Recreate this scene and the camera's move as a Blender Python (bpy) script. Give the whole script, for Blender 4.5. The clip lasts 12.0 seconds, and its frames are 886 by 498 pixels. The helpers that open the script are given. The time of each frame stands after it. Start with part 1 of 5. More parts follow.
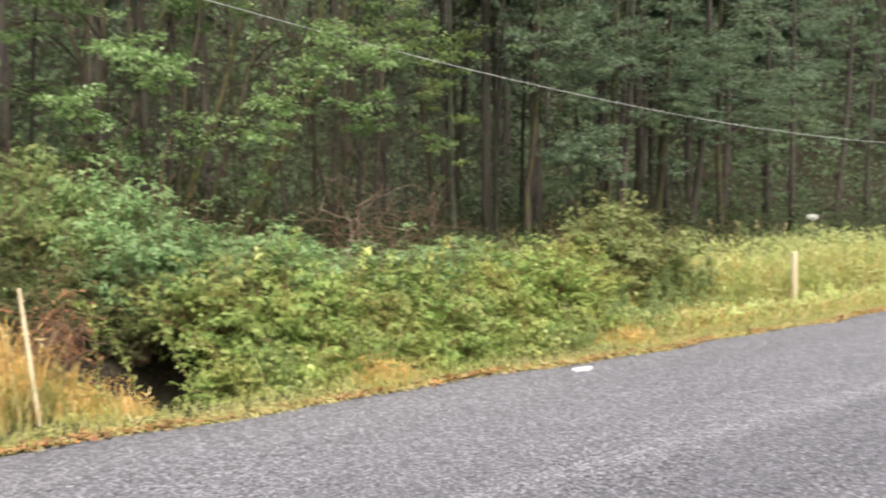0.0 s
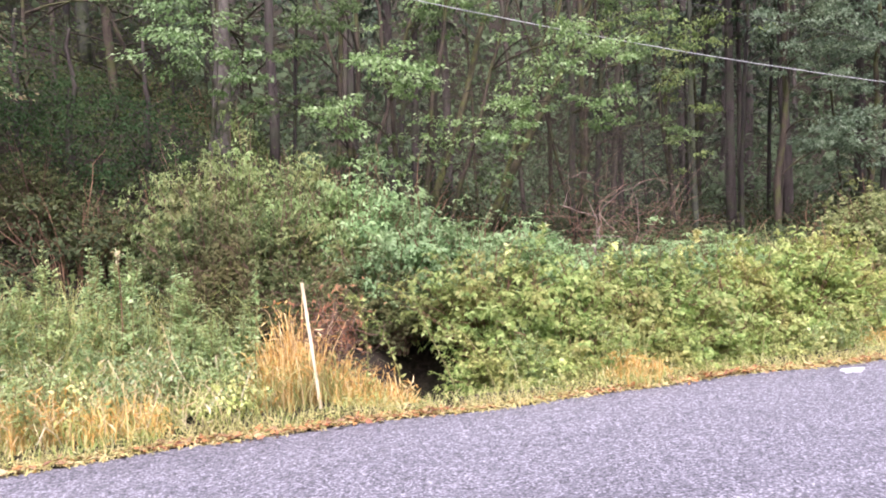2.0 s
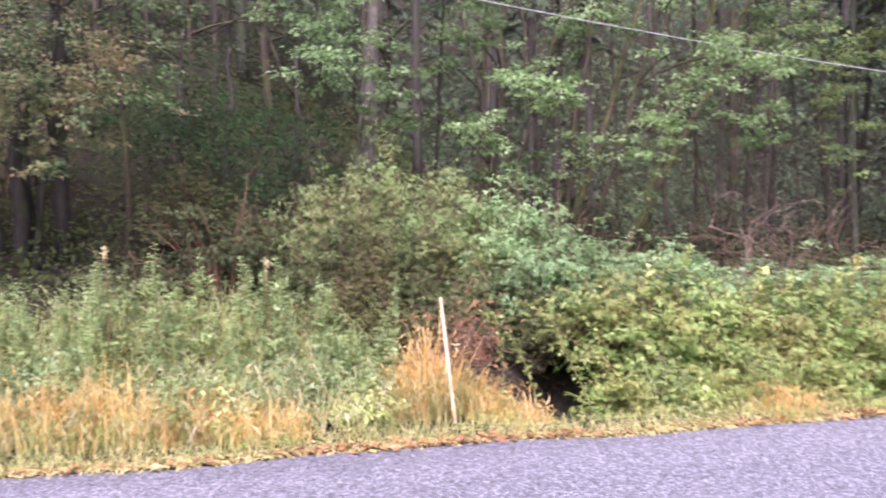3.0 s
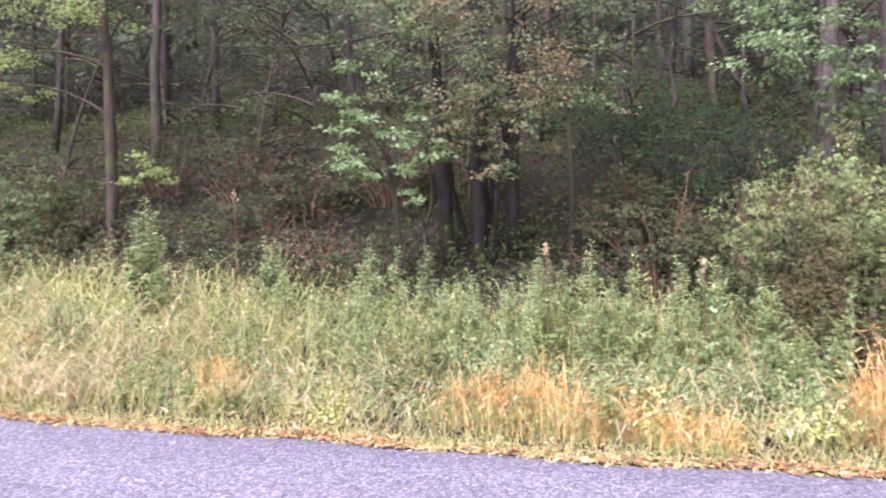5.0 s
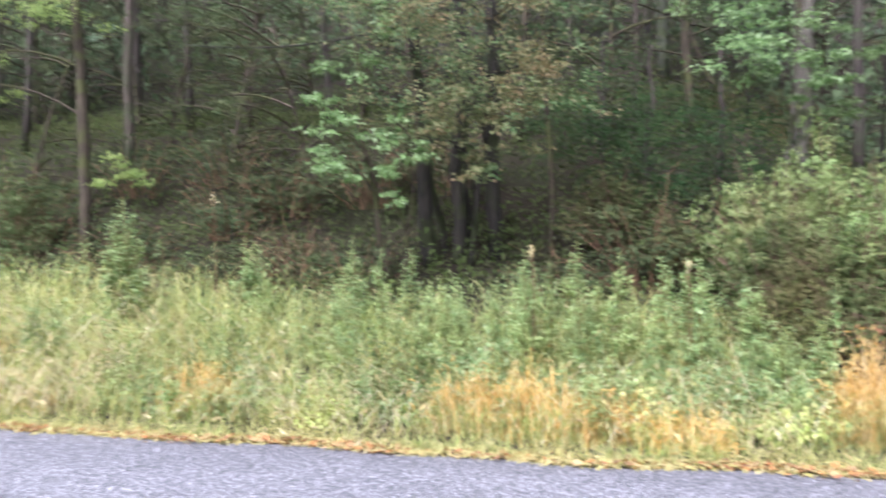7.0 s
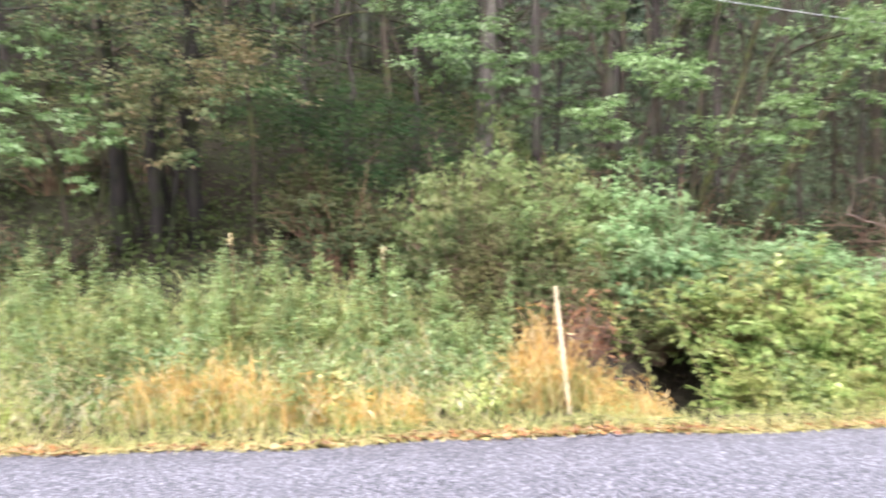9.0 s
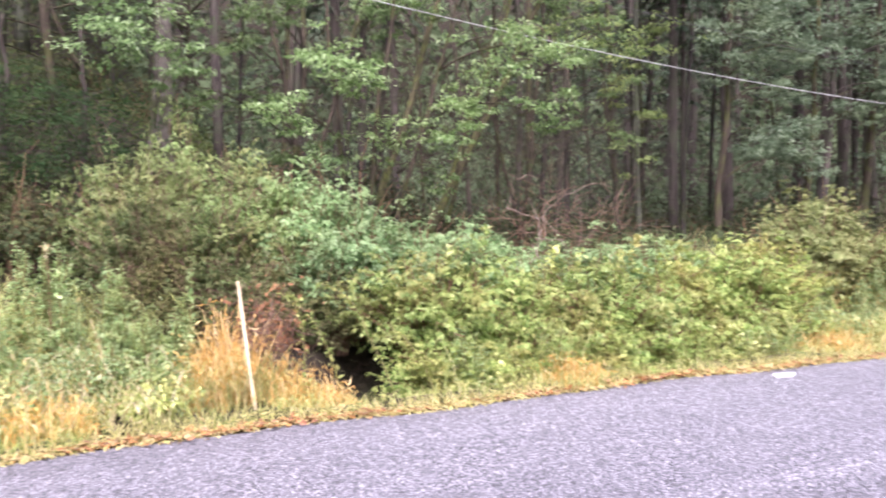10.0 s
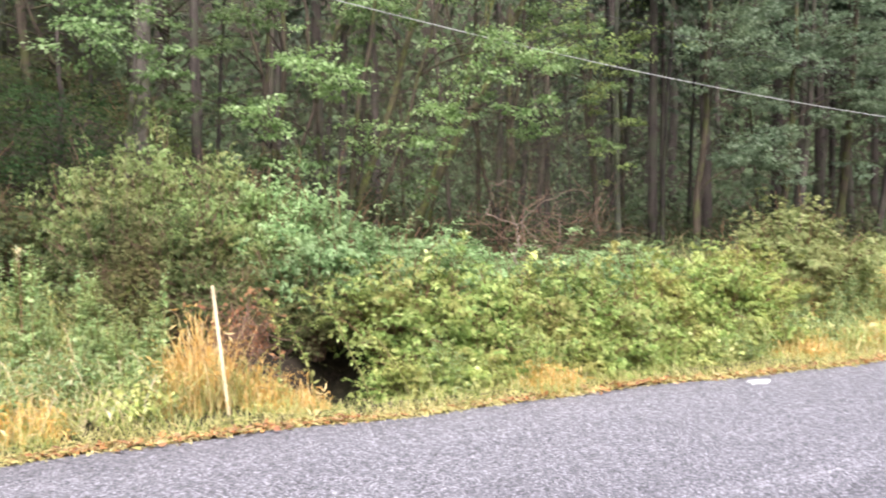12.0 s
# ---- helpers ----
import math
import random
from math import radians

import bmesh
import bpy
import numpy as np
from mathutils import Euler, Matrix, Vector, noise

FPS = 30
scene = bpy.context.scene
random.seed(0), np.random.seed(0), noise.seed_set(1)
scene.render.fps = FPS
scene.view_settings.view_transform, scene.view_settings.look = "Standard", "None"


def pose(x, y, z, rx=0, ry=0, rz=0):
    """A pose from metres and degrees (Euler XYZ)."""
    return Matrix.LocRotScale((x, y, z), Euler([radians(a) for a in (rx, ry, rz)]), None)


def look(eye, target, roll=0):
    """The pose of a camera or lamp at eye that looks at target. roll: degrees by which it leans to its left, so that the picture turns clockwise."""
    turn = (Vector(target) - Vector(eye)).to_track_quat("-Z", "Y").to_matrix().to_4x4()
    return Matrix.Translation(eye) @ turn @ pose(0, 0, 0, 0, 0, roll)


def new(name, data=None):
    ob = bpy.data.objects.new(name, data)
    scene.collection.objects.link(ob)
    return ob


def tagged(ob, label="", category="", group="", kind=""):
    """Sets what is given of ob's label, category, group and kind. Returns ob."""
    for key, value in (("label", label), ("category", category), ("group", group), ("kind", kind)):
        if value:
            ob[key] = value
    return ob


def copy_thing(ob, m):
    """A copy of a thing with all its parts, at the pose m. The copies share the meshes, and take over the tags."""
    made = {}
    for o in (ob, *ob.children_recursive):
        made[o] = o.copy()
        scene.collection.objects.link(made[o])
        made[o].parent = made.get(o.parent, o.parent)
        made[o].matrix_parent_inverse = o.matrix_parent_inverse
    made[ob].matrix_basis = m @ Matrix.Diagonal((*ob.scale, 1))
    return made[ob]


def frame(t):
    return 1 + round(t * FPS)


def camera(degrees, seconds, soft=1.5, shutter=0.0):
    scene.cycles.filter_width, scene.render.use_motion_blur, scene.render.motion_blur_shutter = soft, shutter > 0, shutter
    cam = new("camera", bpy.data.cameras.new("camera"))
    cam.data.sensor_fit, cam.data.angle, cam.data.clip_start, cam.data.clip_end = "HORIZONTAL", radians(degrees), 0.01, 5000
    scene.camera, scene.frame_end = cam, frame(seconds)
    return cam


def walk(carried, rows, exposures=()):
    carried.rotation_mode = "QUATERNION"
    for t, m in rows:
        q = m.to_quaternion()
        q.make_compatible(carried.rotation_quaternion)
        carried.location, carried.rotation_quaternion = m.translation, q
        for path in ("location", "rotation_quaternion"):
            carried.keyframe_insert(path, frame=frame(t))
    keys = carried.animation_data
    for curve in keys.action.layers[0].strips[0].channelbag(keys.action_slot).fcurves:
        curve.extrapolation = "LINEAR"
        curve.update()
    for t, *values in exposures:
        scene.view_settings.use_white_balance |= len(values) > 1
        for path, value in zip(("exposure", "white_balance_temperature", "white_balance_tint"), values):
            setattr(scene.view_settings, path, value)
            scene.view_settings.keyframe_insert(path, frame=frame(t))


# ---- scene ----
# camera and its way: standing on the road, turning from the right to the left and back
ROWS = [
    (0.0, 0.126, -0.041, 1.551, 86.69, 0.61, -35.72),
    (0.5, 0.095, -0.012, 1.547, 87.1, 0.74, -28.08),
    (1.0, 0.064, -0.011, 1.549, 86.84, 1.01, -21.01),
    (1.5, -0.005, -0.03, 1.555, 87.75, 1.8, -20.22),
    (2.0, -0.07, -0.042, 1.55, 86.84, 2.13, -20.51),
    (2.5, -0.084, -0.038, 1.558, 87.41, 2.12, -16.84),
    (3.0, -0.08, -0.01, 1.57, 88.04, 0.83, -11.31),
    (3.5, -0.084, -0.003, 1.572, 88.41, 0.41, -3.8),
    (3.7, -0.079, 0.004, 1.573, 88.42, 0.71, 0.38),
    (5.3, 0.017, 0.153, 1.532, 88.45, 0.51, 20.39),
    (5.5, 0.026, 0.147, 1.524, 88.39, 0.34, 22.16),
    (6.0, -0.019, 0.142, 1.514, 87.97, 0.09, 26.85),
    (6.5, -0.187, 0.145, 1.543, 88.13, 0.3, 24.92),
    (7.0, -0.14, 0.137, 1.563, 88.5, 0.92, 15.91),
    (7.2, -0.144, 0.141, 1.602, 87.61, 0.61, 12.49),
    (8.8, -0.019, 0.07, 1.53, 87.74, 1.2, 0.53),
    (9.0, -0.018, 0.03, 1.562, 87.37, 0.89, -3.18),
    (9.5, -0.002, -0.003, 1.566, 87.1, 0.52, -15.09),
    (10.0, 0.007, -0.023, 1.551, 86.75, 0.9, -23.9),
    (10.5, -0.001, -0.027, 1.546, 86.43, 0.72, -28.73),
    (11.0, 0.015, -0.041, 1.542, 85.88, 0.46, -32.08),
    (11.5, 0.028, -0.029, 1.55, 86.2, 0.61, -29.82),
    (12.0, 0.049, -0.025, 1.552, 87.08, 0.48, -25.09),
]
cam = camera(54.7, 12.0, soft=1.9, shutter=0.44)
walk(cam, [(t, pose(*row)) for t, *row in ROWS], exposures=[
    (0, 0.92, 6750, 10), (0.5, 1.23, 6450, 18), (1, 1.26, 6300, 24), (1.5, 1.26, 6150, 27), (2, 1.32, 6050, 32), (2.5, 1.34, 6150, 33), (3, 1.38, 5850, 41), (3.5, 1.48, 5750, 47), (5.3, 1.47, 5800, 43), (5.6, 1.46, 5900, 36),
    (6.1, 1.5, 6300, 17), (6.6, 1.47, 6400, 12), (7, 1.44, 5700, 19), (7.2, 1.44, 5700, 19), (8.8, 1.53, 6050, 18), (9.1, 1.55, 6000, 22), (9.6, 1.57, 5850, 32), (10.1, 1.53, 6150, 32),
    (10.6, 1.49, 6250, 25), (11, 1.33, 6450, 15), (11.5, 1.34, 6450, 16), (12, 1.39, 6350, 18)])

# light: bright overcast sky over the open road, a weak wide sun behind the camera
world = bpy.data.worlds.new("overcast_sky")
scene.world = world
world.use_nodes = True
wn, wl = world.node_tree.nodes, world.node_tree.links
sky = wn.new("ShaderNodeTexSky")
sky.sky_type, sky.sun_disc = 'NISHITA', False
sky.sun_elevation, sky.sun_rotation = radians(56), radians(196)
sky.dust_density = 4.0
pale = wn.new("ShaderNodeHueSaturation")
pale.inputs["Saturation"].default_value = 0.33
wl.new(sky.outputs[0], pale.inputs["Color"])
wl.new(pale.outputs[0], wn["Background"].inputs["Color"])
wn["Background"].inputs["Strength"].default_value = 0.15
sun_data = bpy.data.lights.new("sun", 'SUN')
sun_data.energy, sun_data.angle, sun_data.color = 2.5, radians(25), (1.0, 0.97, 0.93)
sun = new("sun", sun_data)
sun.matrix_world = look((-5.9, -20, 31), (0, 0, 0))

rng = np.random.default_rng(7)


# ---- materials ----
def mat_base(name, rough=0.6, spec=0.4):
    m = bpy.data.materials.new(name)
    m.use_nodes = True
    n = m.node_tree.nodes
    b = n["Principled BSDF"]
    b.inputs["Roughness"].default_value = rough
    b.inputs["Specular IOR Level"].default_value = spec
    return m, n, m.node_tree.links, b


def ramp(n, stops):
    r = n.new("ShaderNodeValToRGB")
    e = r.color_ramp.elements
    while len(e) < len(stops):
        e.new(0.5)
    for k, (at, col) in zip(e, stops):
        k.position, k.color = at, (*col, 1)
    return r


def noise_node(n, l, scale, detail=4, rough=0.6, coords=None):
    t = n.new("ShaderNodeTexNoise")
    t.inputs["Scale"].default_value, t.inputs["Detail"].default_value, t.inputs["Roughness"].default_value = scale, detail, rough
    if coords is not None:
        l.new(coords, t.inputs["Vector"])
    return t


def mix_node(n, l, fac, a, b, mode='MIX'):
    x = n.new("ShaderNodeMix")
    x.data_type, x.blend_type = 'RGBA', mode
    for sock, v in ((x.inputs[0], fac), (x.inputs[6], a), (x.inputs[7], b)):
        if isinstance(v, (int, float)):
            sock.default_value = v
        elif isinstance(v, tuple):
            sock.default_value = (*v, 1)
        else:
            l.new(v, sock)
    return x.outputs[2]


def leaf_material(name, cols, patch, patch_amount=0.5, patch_scale=1.1, rough=0.42, through_light=0.3, spec=0.27):
    """Leaves: each its own shade, in patches that turn to another colour."""
    m, n, l, b = mat_base(name, rough + 0.08, spec)
    geo = n.new("ShaderNodeNewGeometry")
    steps = [(i / max(1, len(cols) - 1), c) for i, c in enumerate(cols)]
    r = ramp(n, steps)
    l.new(geo.outputs["Random Per Island"], r.inputs[0])
    t = noise_node(n, l, patch_scale, 3, 0.55, geo.outputs["Position"])
    cut = ramp(n, [(0.42, (0, 0, 0)), (0.68, (patch_amount,) * 3)])
    l.new(t.outputs[0], cut.inputs[0])
    c = mix_node(n, l, cut.outputs[0], r.outputs[0], patch)
    each = n.new("ShaderNodeObjectInfo")
    own = ramp(n, [(0.0, (0.84, 0.84, 0.86)), (0.5, (1.0, 1.0, 1.0)), (1.0, (1.13, 1.1, 1.05))])
    l.new(each.outputs["Random"], own.inputs[0])
    c = mix_node(n, l, 1.0, c, own.outputs[0], 'MULTIPLY')
    fine = noise_node(n, l, 60, 2, 0.5, geo.outputs["Position"])
    c = mix_node(n, l, 0.22, c, fine.outputs[0], 'OVERLAY')
    l.new(c, b.inputs["Base Color"])
    tr = n.new("ShaderNodeBsdfTranslucent")
    l.new(c, tr.inputs[0])
    ms = n.new("ShaderNodeMixShader")
    ms.inputs[0].default_value = through_light
    l.new(b.outputs[0], ms.inputs[1])
    l.new(tr.outputs[0], ms.inputs[2])
    l.new(ms.outputs[0], n["Material Output"].inputs[0])
    return m


def rough_material(name, dark, light, scale=8, stretch=(1, 1, 1), bump=0.3, rough=0.85, spots=None, spot_scale=3):
    """Bark, wood and dead stems: stretched grain, patches and relief."""
    m, n, l, b = mat_base(name, rough, 0.25)
    geo, mp = n.new("ShaderNodeNewGeometry"), n.new("ShaderNodeMapping")
    mp.inputs["Scale"].default_value = stretch
    l.new(geo.outputs["Position"], mp.inputs[0])
    t = noise_node(n, l, scale, 6, 0.7, mp.outputs[0])
    r = ramp(n, [(0.3, dark), (0.7, light)])
    l.new(t.outputs[0], r.inputs[0])
    c = r.outputs[0]
    if spots:
        s = noise_node(n, l, spot_scale, 4, 0.6, geo.outputs["Position"])
        cut = ramp(n, [(0.48, (0, 0, 0)), (0.6, (0.85,) * 3)])
        l.new(s.outputs[0], cut.inputs[0])
        c = mix_node(n, l, cut.outputs[0], c, spots)
    l.new(c, b.inputs["Base Color"])
    bp = n.new("ShaderNodeBump")
    bp.inputs["Strength"].default_value, bp.inputs["Distance"].default_value = bump, 0.02
    l.new(t.outputs[0], bp.inputs["Height"])
    l.new(bp.outputs[0], b.inputs["Normal"])
    return m


def asphalt_material():
    """Chip-sealed asphalt: stone chips in dark binder, paler wheel tracks."""
    m, n, l, b = mat_base("chipseal_asphalt", 0.62, 0.45)
    geo = n.new("ShaderNodeNewGeometry")
    v = n.new("ShaderNodeTexVoronoi")
    v.inputs["Scale"].default_value = 74
    l.new(geo.outputs["Position"], v.inputs["Vector"])
    sep = n.new("ShaderNodeSeparateColor")
    l.new(v.outputs["Color"], sep.inputs[0])
    chips = ramp(n, [(0.0, (0.05, 0.05, 0.057)), (0.3, (0.135, 0.133, 0.145)), (0.76, (0.23, 0.225, 0.243)), (1.0, (0.43, 0.42, 0.445))])
    l.new(sep.outputs[0], chips.inputs[0])
    gap = ramp(n, [(0.25, (1, 1, 1)), (0.75, (0.55, 0.55, 0.56))])
    l.new(v.outputs["Distance"], gap.inputs[0])
    c = mix_node(n, l, 1.0, chips.outputs[0], gap.outputs[0], 'MULTIPLY')
    clump = noise_node(n, l, 17, 4, 0.7, geo.outputs["Position"])
    cl = ramp(n, [(0.3, (0.68, 0.68, 0.69)), (0.7, (1.29, 1.29, 1.29))])
    l.new(clump.outputs[0], cl.inputs[0])
    c = mix_node(n, l, 1.0, c, cl.outputs[0], 'MULTIPLY')
    mp = n.new("ShaderNodeMapping")
    mp.inputs["Scale"].default_value = (0.12, 1.5, 1)
    l.new(geo.outputs["Position"], mp.inputs[0])
    tracks = noise_node(n, l, 1.0, 3, 0.5, mp.outputs[0])
    tr = ramp(n, [(0.35, (0.92, 0.92, 0.93)), (0.65, (1.11, 1.11, 1.11))])
    l.new(tracks.outputs[0], tr.inputs[0])
    c = mix_node(n, l, 1.0, c, tr.outputs[0], 'MULTIPLY')
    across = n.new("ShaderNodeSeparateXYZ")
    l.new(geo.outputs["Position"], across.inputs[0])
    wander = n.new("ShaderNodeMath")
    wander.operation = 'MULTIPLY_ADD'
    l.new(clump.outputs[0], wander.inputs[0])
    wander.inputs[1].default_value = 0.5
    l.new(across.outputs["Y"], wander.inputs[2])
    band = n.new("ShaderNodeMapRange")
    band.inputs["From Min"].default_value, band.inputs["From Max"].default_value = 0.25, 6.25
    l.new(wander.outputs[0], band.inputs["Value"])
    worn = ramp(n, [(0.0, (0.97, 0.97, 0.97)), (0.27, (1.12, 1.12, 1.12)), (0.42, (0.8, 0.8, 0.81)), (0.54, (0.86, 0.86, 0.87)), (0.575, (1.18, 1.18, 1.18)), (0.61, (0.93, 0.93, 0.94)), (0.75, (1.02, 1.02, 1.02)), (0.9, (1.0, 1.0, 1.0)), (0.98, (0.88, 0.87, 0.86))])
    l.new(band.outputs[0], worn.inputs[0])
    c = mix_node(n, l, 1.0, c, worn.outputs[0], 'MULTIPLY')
    l.new(c, b.inputs["Base Color"])
    bp = n.new("ShaderNodeBump")
    bp.inputs["Strength"].default_value, bp.inputs["Distance"].default_value = 0.6, 0.006
    bp.invert = True
    l.new(v.outputs["Distance"], bp.inputs["Height"])
    l.new(bp.outputs[0], b.inputs["Normal"])
    return m


def soil_material():
    """Forest floor and verge: brown leaf mould, moss and dead grass."""
    m, n, l, b = mat_base("leaf_mould_soil", 0.95, 0.15)
    geo = n.new("ShaderNodeNewGeometry")
    t = noise_node(n, l, 22, 6, 0.75, geo.outputs["Position"])
    r = ramp(n, [(0.3, (0.012, 0.01, 0.007)), (0.55, (0.034, 0.026, 0.018)), (0.8, (0.08, 0.058, 0.04))])
    l.new(t.outputs[0], r.inputs[0])
    s = noise_node(n, l, 0.8, 4, 0.6, geo.outputs["Position"])
    cut = ramp(n, [(0.42, (0.0,) * 3), (0.66, (0.6,) * 3)])
    l.new(s.outputs[0], cut.inputs[0])
    c = mix_node(n, l, cut.outputs[0], r.outputs[0], (0.026, 0.034, 0.013))
    l.new(c, b.inputs["Base Color"])
    bp = n.new("ShaderNodeBump")
    bp.inputs["Strength"].default_value, bp.inputs["Distance"].default_value = 0.8, 0.03
    l.new(t.outputs[0], bp.inputs["Height"])
    l.new(bp.outputs[0], b.inputs["Normal"])
    return m


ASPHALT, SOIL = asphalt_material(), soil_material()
BERRY = leaf_material("berry_leaves", [(0.12, 0.2, 0.052), (0.2, 0.3, 0.076), (0.29, 0.4, 0.11), (0.41, 0.5, 0.18)], (0.42, 0.3, 0.115), 0.5, 2.6, 0.45, 0.44, 0.2)
BRAMBLE = leaf_material("bramble_leaves", [(0.13, 0.225, 0.085), (0.2, 0.33, 0.13), (0.28, 0.42, 0.18), (0.38, 0.51, 0.26)], (0.28, 0.31, 0.12), 0.4, 1.3, 0.45, 0.42, 0.2)
SNOWBERRY = leaf_material("snowberry_leaves", [(0.07, 0.118, 0.044), (0.115, 0.178, 0.064), (0.165, 0.235, 0.09), (0.24, 0.3, 0.14)], (0.2, 0.17, 0.065), 0.45, 1.0, 0.5, 0.36, 0.12)
# Leaf colour darkened for the shaded left and foot of the mound.
SHADED_OLD_BRAMBLE = leaf_material("shaded_old_bramble_leaves", [(0.05, 0.08, 0.027), (0.078, 0.112, 0.038), (0.11, 0.142, 0.052), (0.16, 0.175, 0.072)], (0.15, 0.1, 0.045), 0.5, 1.8, 0.6, 0.36, 0.12)
OLIVE = leaf_material("olive_bramble_leaves", [(0.14, 0.21, 0.068), (0.2, 0.3, 0.096), (0.27, 0.38, 0.135), (0.36, 0.46, 0.2)], (0.3, 0.21, 0.085), 0.5, 1.5, 0.5, 0.42, 0.18)
BROWNISH = leaf_material("turning_leaves", [(0.13, 0.17, 0.055), (0.2, 0.25, 0.085), (0.28, 0.31, 0.12), (0.36, 0.39, 0.17)], (0.24, 0.22, 0.085), 0.6, 2.0, 0.5, 0.4, 0.2)
# Understory leaf colour is darkened for shade and blued for haze.
SHADE = leaf_material("shaded_understory_leaves", [(0.048, 0.068, 0.031), (0.062, 0.09, 0.039), (0.077, 0.105, 0.046), (0.094, 0.118, 0.055)], (0.088, 0.074, 0.042), 0.65, 0.8, 0.75, 0.33, 0.07)
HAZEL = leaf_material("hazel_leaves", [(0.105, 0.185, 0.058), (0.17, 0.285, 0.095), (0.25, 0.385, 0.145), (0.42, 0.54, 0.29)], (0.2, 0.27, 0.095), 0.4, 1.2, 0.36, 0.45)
# Dimmer copy of the hazel leaves, with shade put into the colour.
DIM_HAZEL = leaf_material("shaded_hazel_leaves", [(0.075, 0.13, 0.042), (0.11, 0.18, 0.06), (0.16, 0.24, 0.085), (0.24, 0.32, 0.14)], (0.13, 0.17, 0.065), 0.5, 1.0, 0.5, 0.42, 0.15)
# Serves the alder's own yellow-green and the painted glow between trunks.
GLOWLEAF = leaf_material("bright_yellow_green_leaves", [(0.16, 0.24, 0.072), (0.24, 0.33, 0.105), (0.34, 0.43, 0.155)], (0.28, 0.32, 0.11), 0.5, 0.9, 0.5, 0.5, 0.14)
RUSSET = leaf_material("russet_leaves", [(0.055, 0.11, 0.042), (0.085, 0.155, 0.057), (0.12, 0.2, 0.08), (0.17, 0.25, 0.105), (0.26, 0.2, 0.11)], (0.35, 0.18, 0.1), 0.5, 1.3, 0.5, 0.4, 0.2)
# Alder leaves and conifer needles carry the wood's bluish haze in their colour.
CANOPY = leaf_material("hazy_alder_leaves", [(0.09, 0.135, 0.078), (0.122, 0.178, 0.102), (0.165, 0.23, 0.14), (0.27, 0.335, 0.235)], (0.13, 0.17, 0.082), 0.7, 0.55, 0.42, 0.48, 0.16)
NEEDLES = leaf_material("hazy_conifer_needles", [(0.046, 0.07, 0.042), (0.064, 0.096, 0.058), (0.086, 0.125, 0.078)], (0.09, 0.085, 0.06), 0.6, 0.7, 0.7, 0.28, 0.07)
YEW = leaf_material("dark_evergreen", [(0.026, 0.058, 0.02), (0.036, 0.08, 0.027), (0.05, 0.102, 0.038)], (0.055, 0.078, 0.028), 0.6, 1.3, 0.65, 0.28, 0.08)
WEED = leaf_material("mugwort_leaves", [(0.15, 0.245, 0.1), (0.245, 0.375, 0.15), (0.355, 0.485, 0.215), (0.47, 0.57, 0.31)], (0.43, 0.46, 0.165), 0.5, 2.0, 0.58, 0.44, 0.2)
# Yellow-green weeds, raised in colour for the glare on the far verge.
BRIGHT_WEED = leaf_material("bright_weed_leaves", [(0.38, 0.47, 0.13), (0.52, 0.6, 0.2), (0.64, 0.67, 0.31)], (0.62, 0.53, 0.25), 0.5, 1.6, 0.45, 0.4)
# Far foliage: haze between the trees is mixed into this paler, bluer green.
DISTANT = leaf_material("hazy_distant_leaves", [(0.085, 0.12, 0.065), (0.115, 0.162, 0.085), (0.155, 0.21, 0.115)], (0.14, 0.18, 0.085), 0.6, 0.25, 0.7, 0.42, 0.06)
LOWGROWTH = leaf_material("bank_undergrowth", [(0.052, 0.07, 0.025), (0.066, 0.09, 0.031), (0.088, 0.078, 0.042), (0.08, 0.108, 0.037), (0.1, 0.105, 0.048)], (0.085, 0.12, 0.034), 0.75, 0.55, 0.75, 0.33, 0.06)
GRASS = leaf_material("green_grass", [(0.19, 0.27, 0.068), (0.31, 0.39, 0.108), (0.44, 0.47, 0.17), (0.56, 0.53, 0.27)], (0.52, 0.41, 0.175), 0.5, 1.4, 0.55, 0.37, 0.2)
DRY = leaf_material("dry_grass", [(0.5, 0.29, 0.08), (0.66, 0.44, 0.14), (0.75, 0.56, 0.23), (0.8, 0.68, 0.4)], (0.67, 0.38, 0.12), 0.55, 3.0, 0.65, 0.35, 0.15)
STRAW = leaf_material("bleached_straw", [(0.36, 0.33, 0.12), (0.5, 0.45, 0.19), (0.62, 0.56, 0.3), (0.4, 0.27, 0.11)], (0.46, 0.46, 0.16), 0.6, 1.9, 0.7, 0.3, 0.12)
SEED = leaf_material("seed_heads", [(0.45, 0.35, 0.17), (0.6, 0.5, 0.28), (0.72, 0.66, 0.46)], (0.5, 0.38, 0.18), 0.4, 2.0, 0.7)
FALLEN = leaf_material("fallen_leaves", [(0.36, 0.14, 0.05), (0.5, 0.27, 0.09), (0.24, 0.11, 0.06), (0.55, 0.42, 0.2), (0.16, 0.085, 0.055), (0.42, 0.19, 0.07)], (0.36, 0.16, 0.07), 0.4, 5.0, 0.6, 0.1)
BRACKEN = leaf_material("withered_bracken", [(0.12, 0.055, 0.035), (0.22, 0.1, 0.055), (0.33, 0.17, 0.09)], (0.3, 0.2, 0.1), 0.5, 4.0, 0.7, 0.25, 0.1)
BARK = rough_material("conifer_bark", (0.022, 0.018, 0.016), (0.105, 0.085, 0.072), 11, (1, 1, 0.15), 0.9, 0.95, (0.06, 0.062, 0.04), 3)
PALE_BARK = rough_material("alder_bark", (0.05, 0.042, 0.034), (0.2, 0.175, 0.145), 9, (1, 1, 0.4), 0.6, 0.9, (0.07, 0.075, 0.035), 5)
POLE_BARK = rough_material("grey_brown_bark", (0.03, 0.024, 0.019), (0.12, 0.095, 0.075), 10, (1, 1, 0.18), 0.7, 0.95, (0.065, 0.066, 0.04), 3)
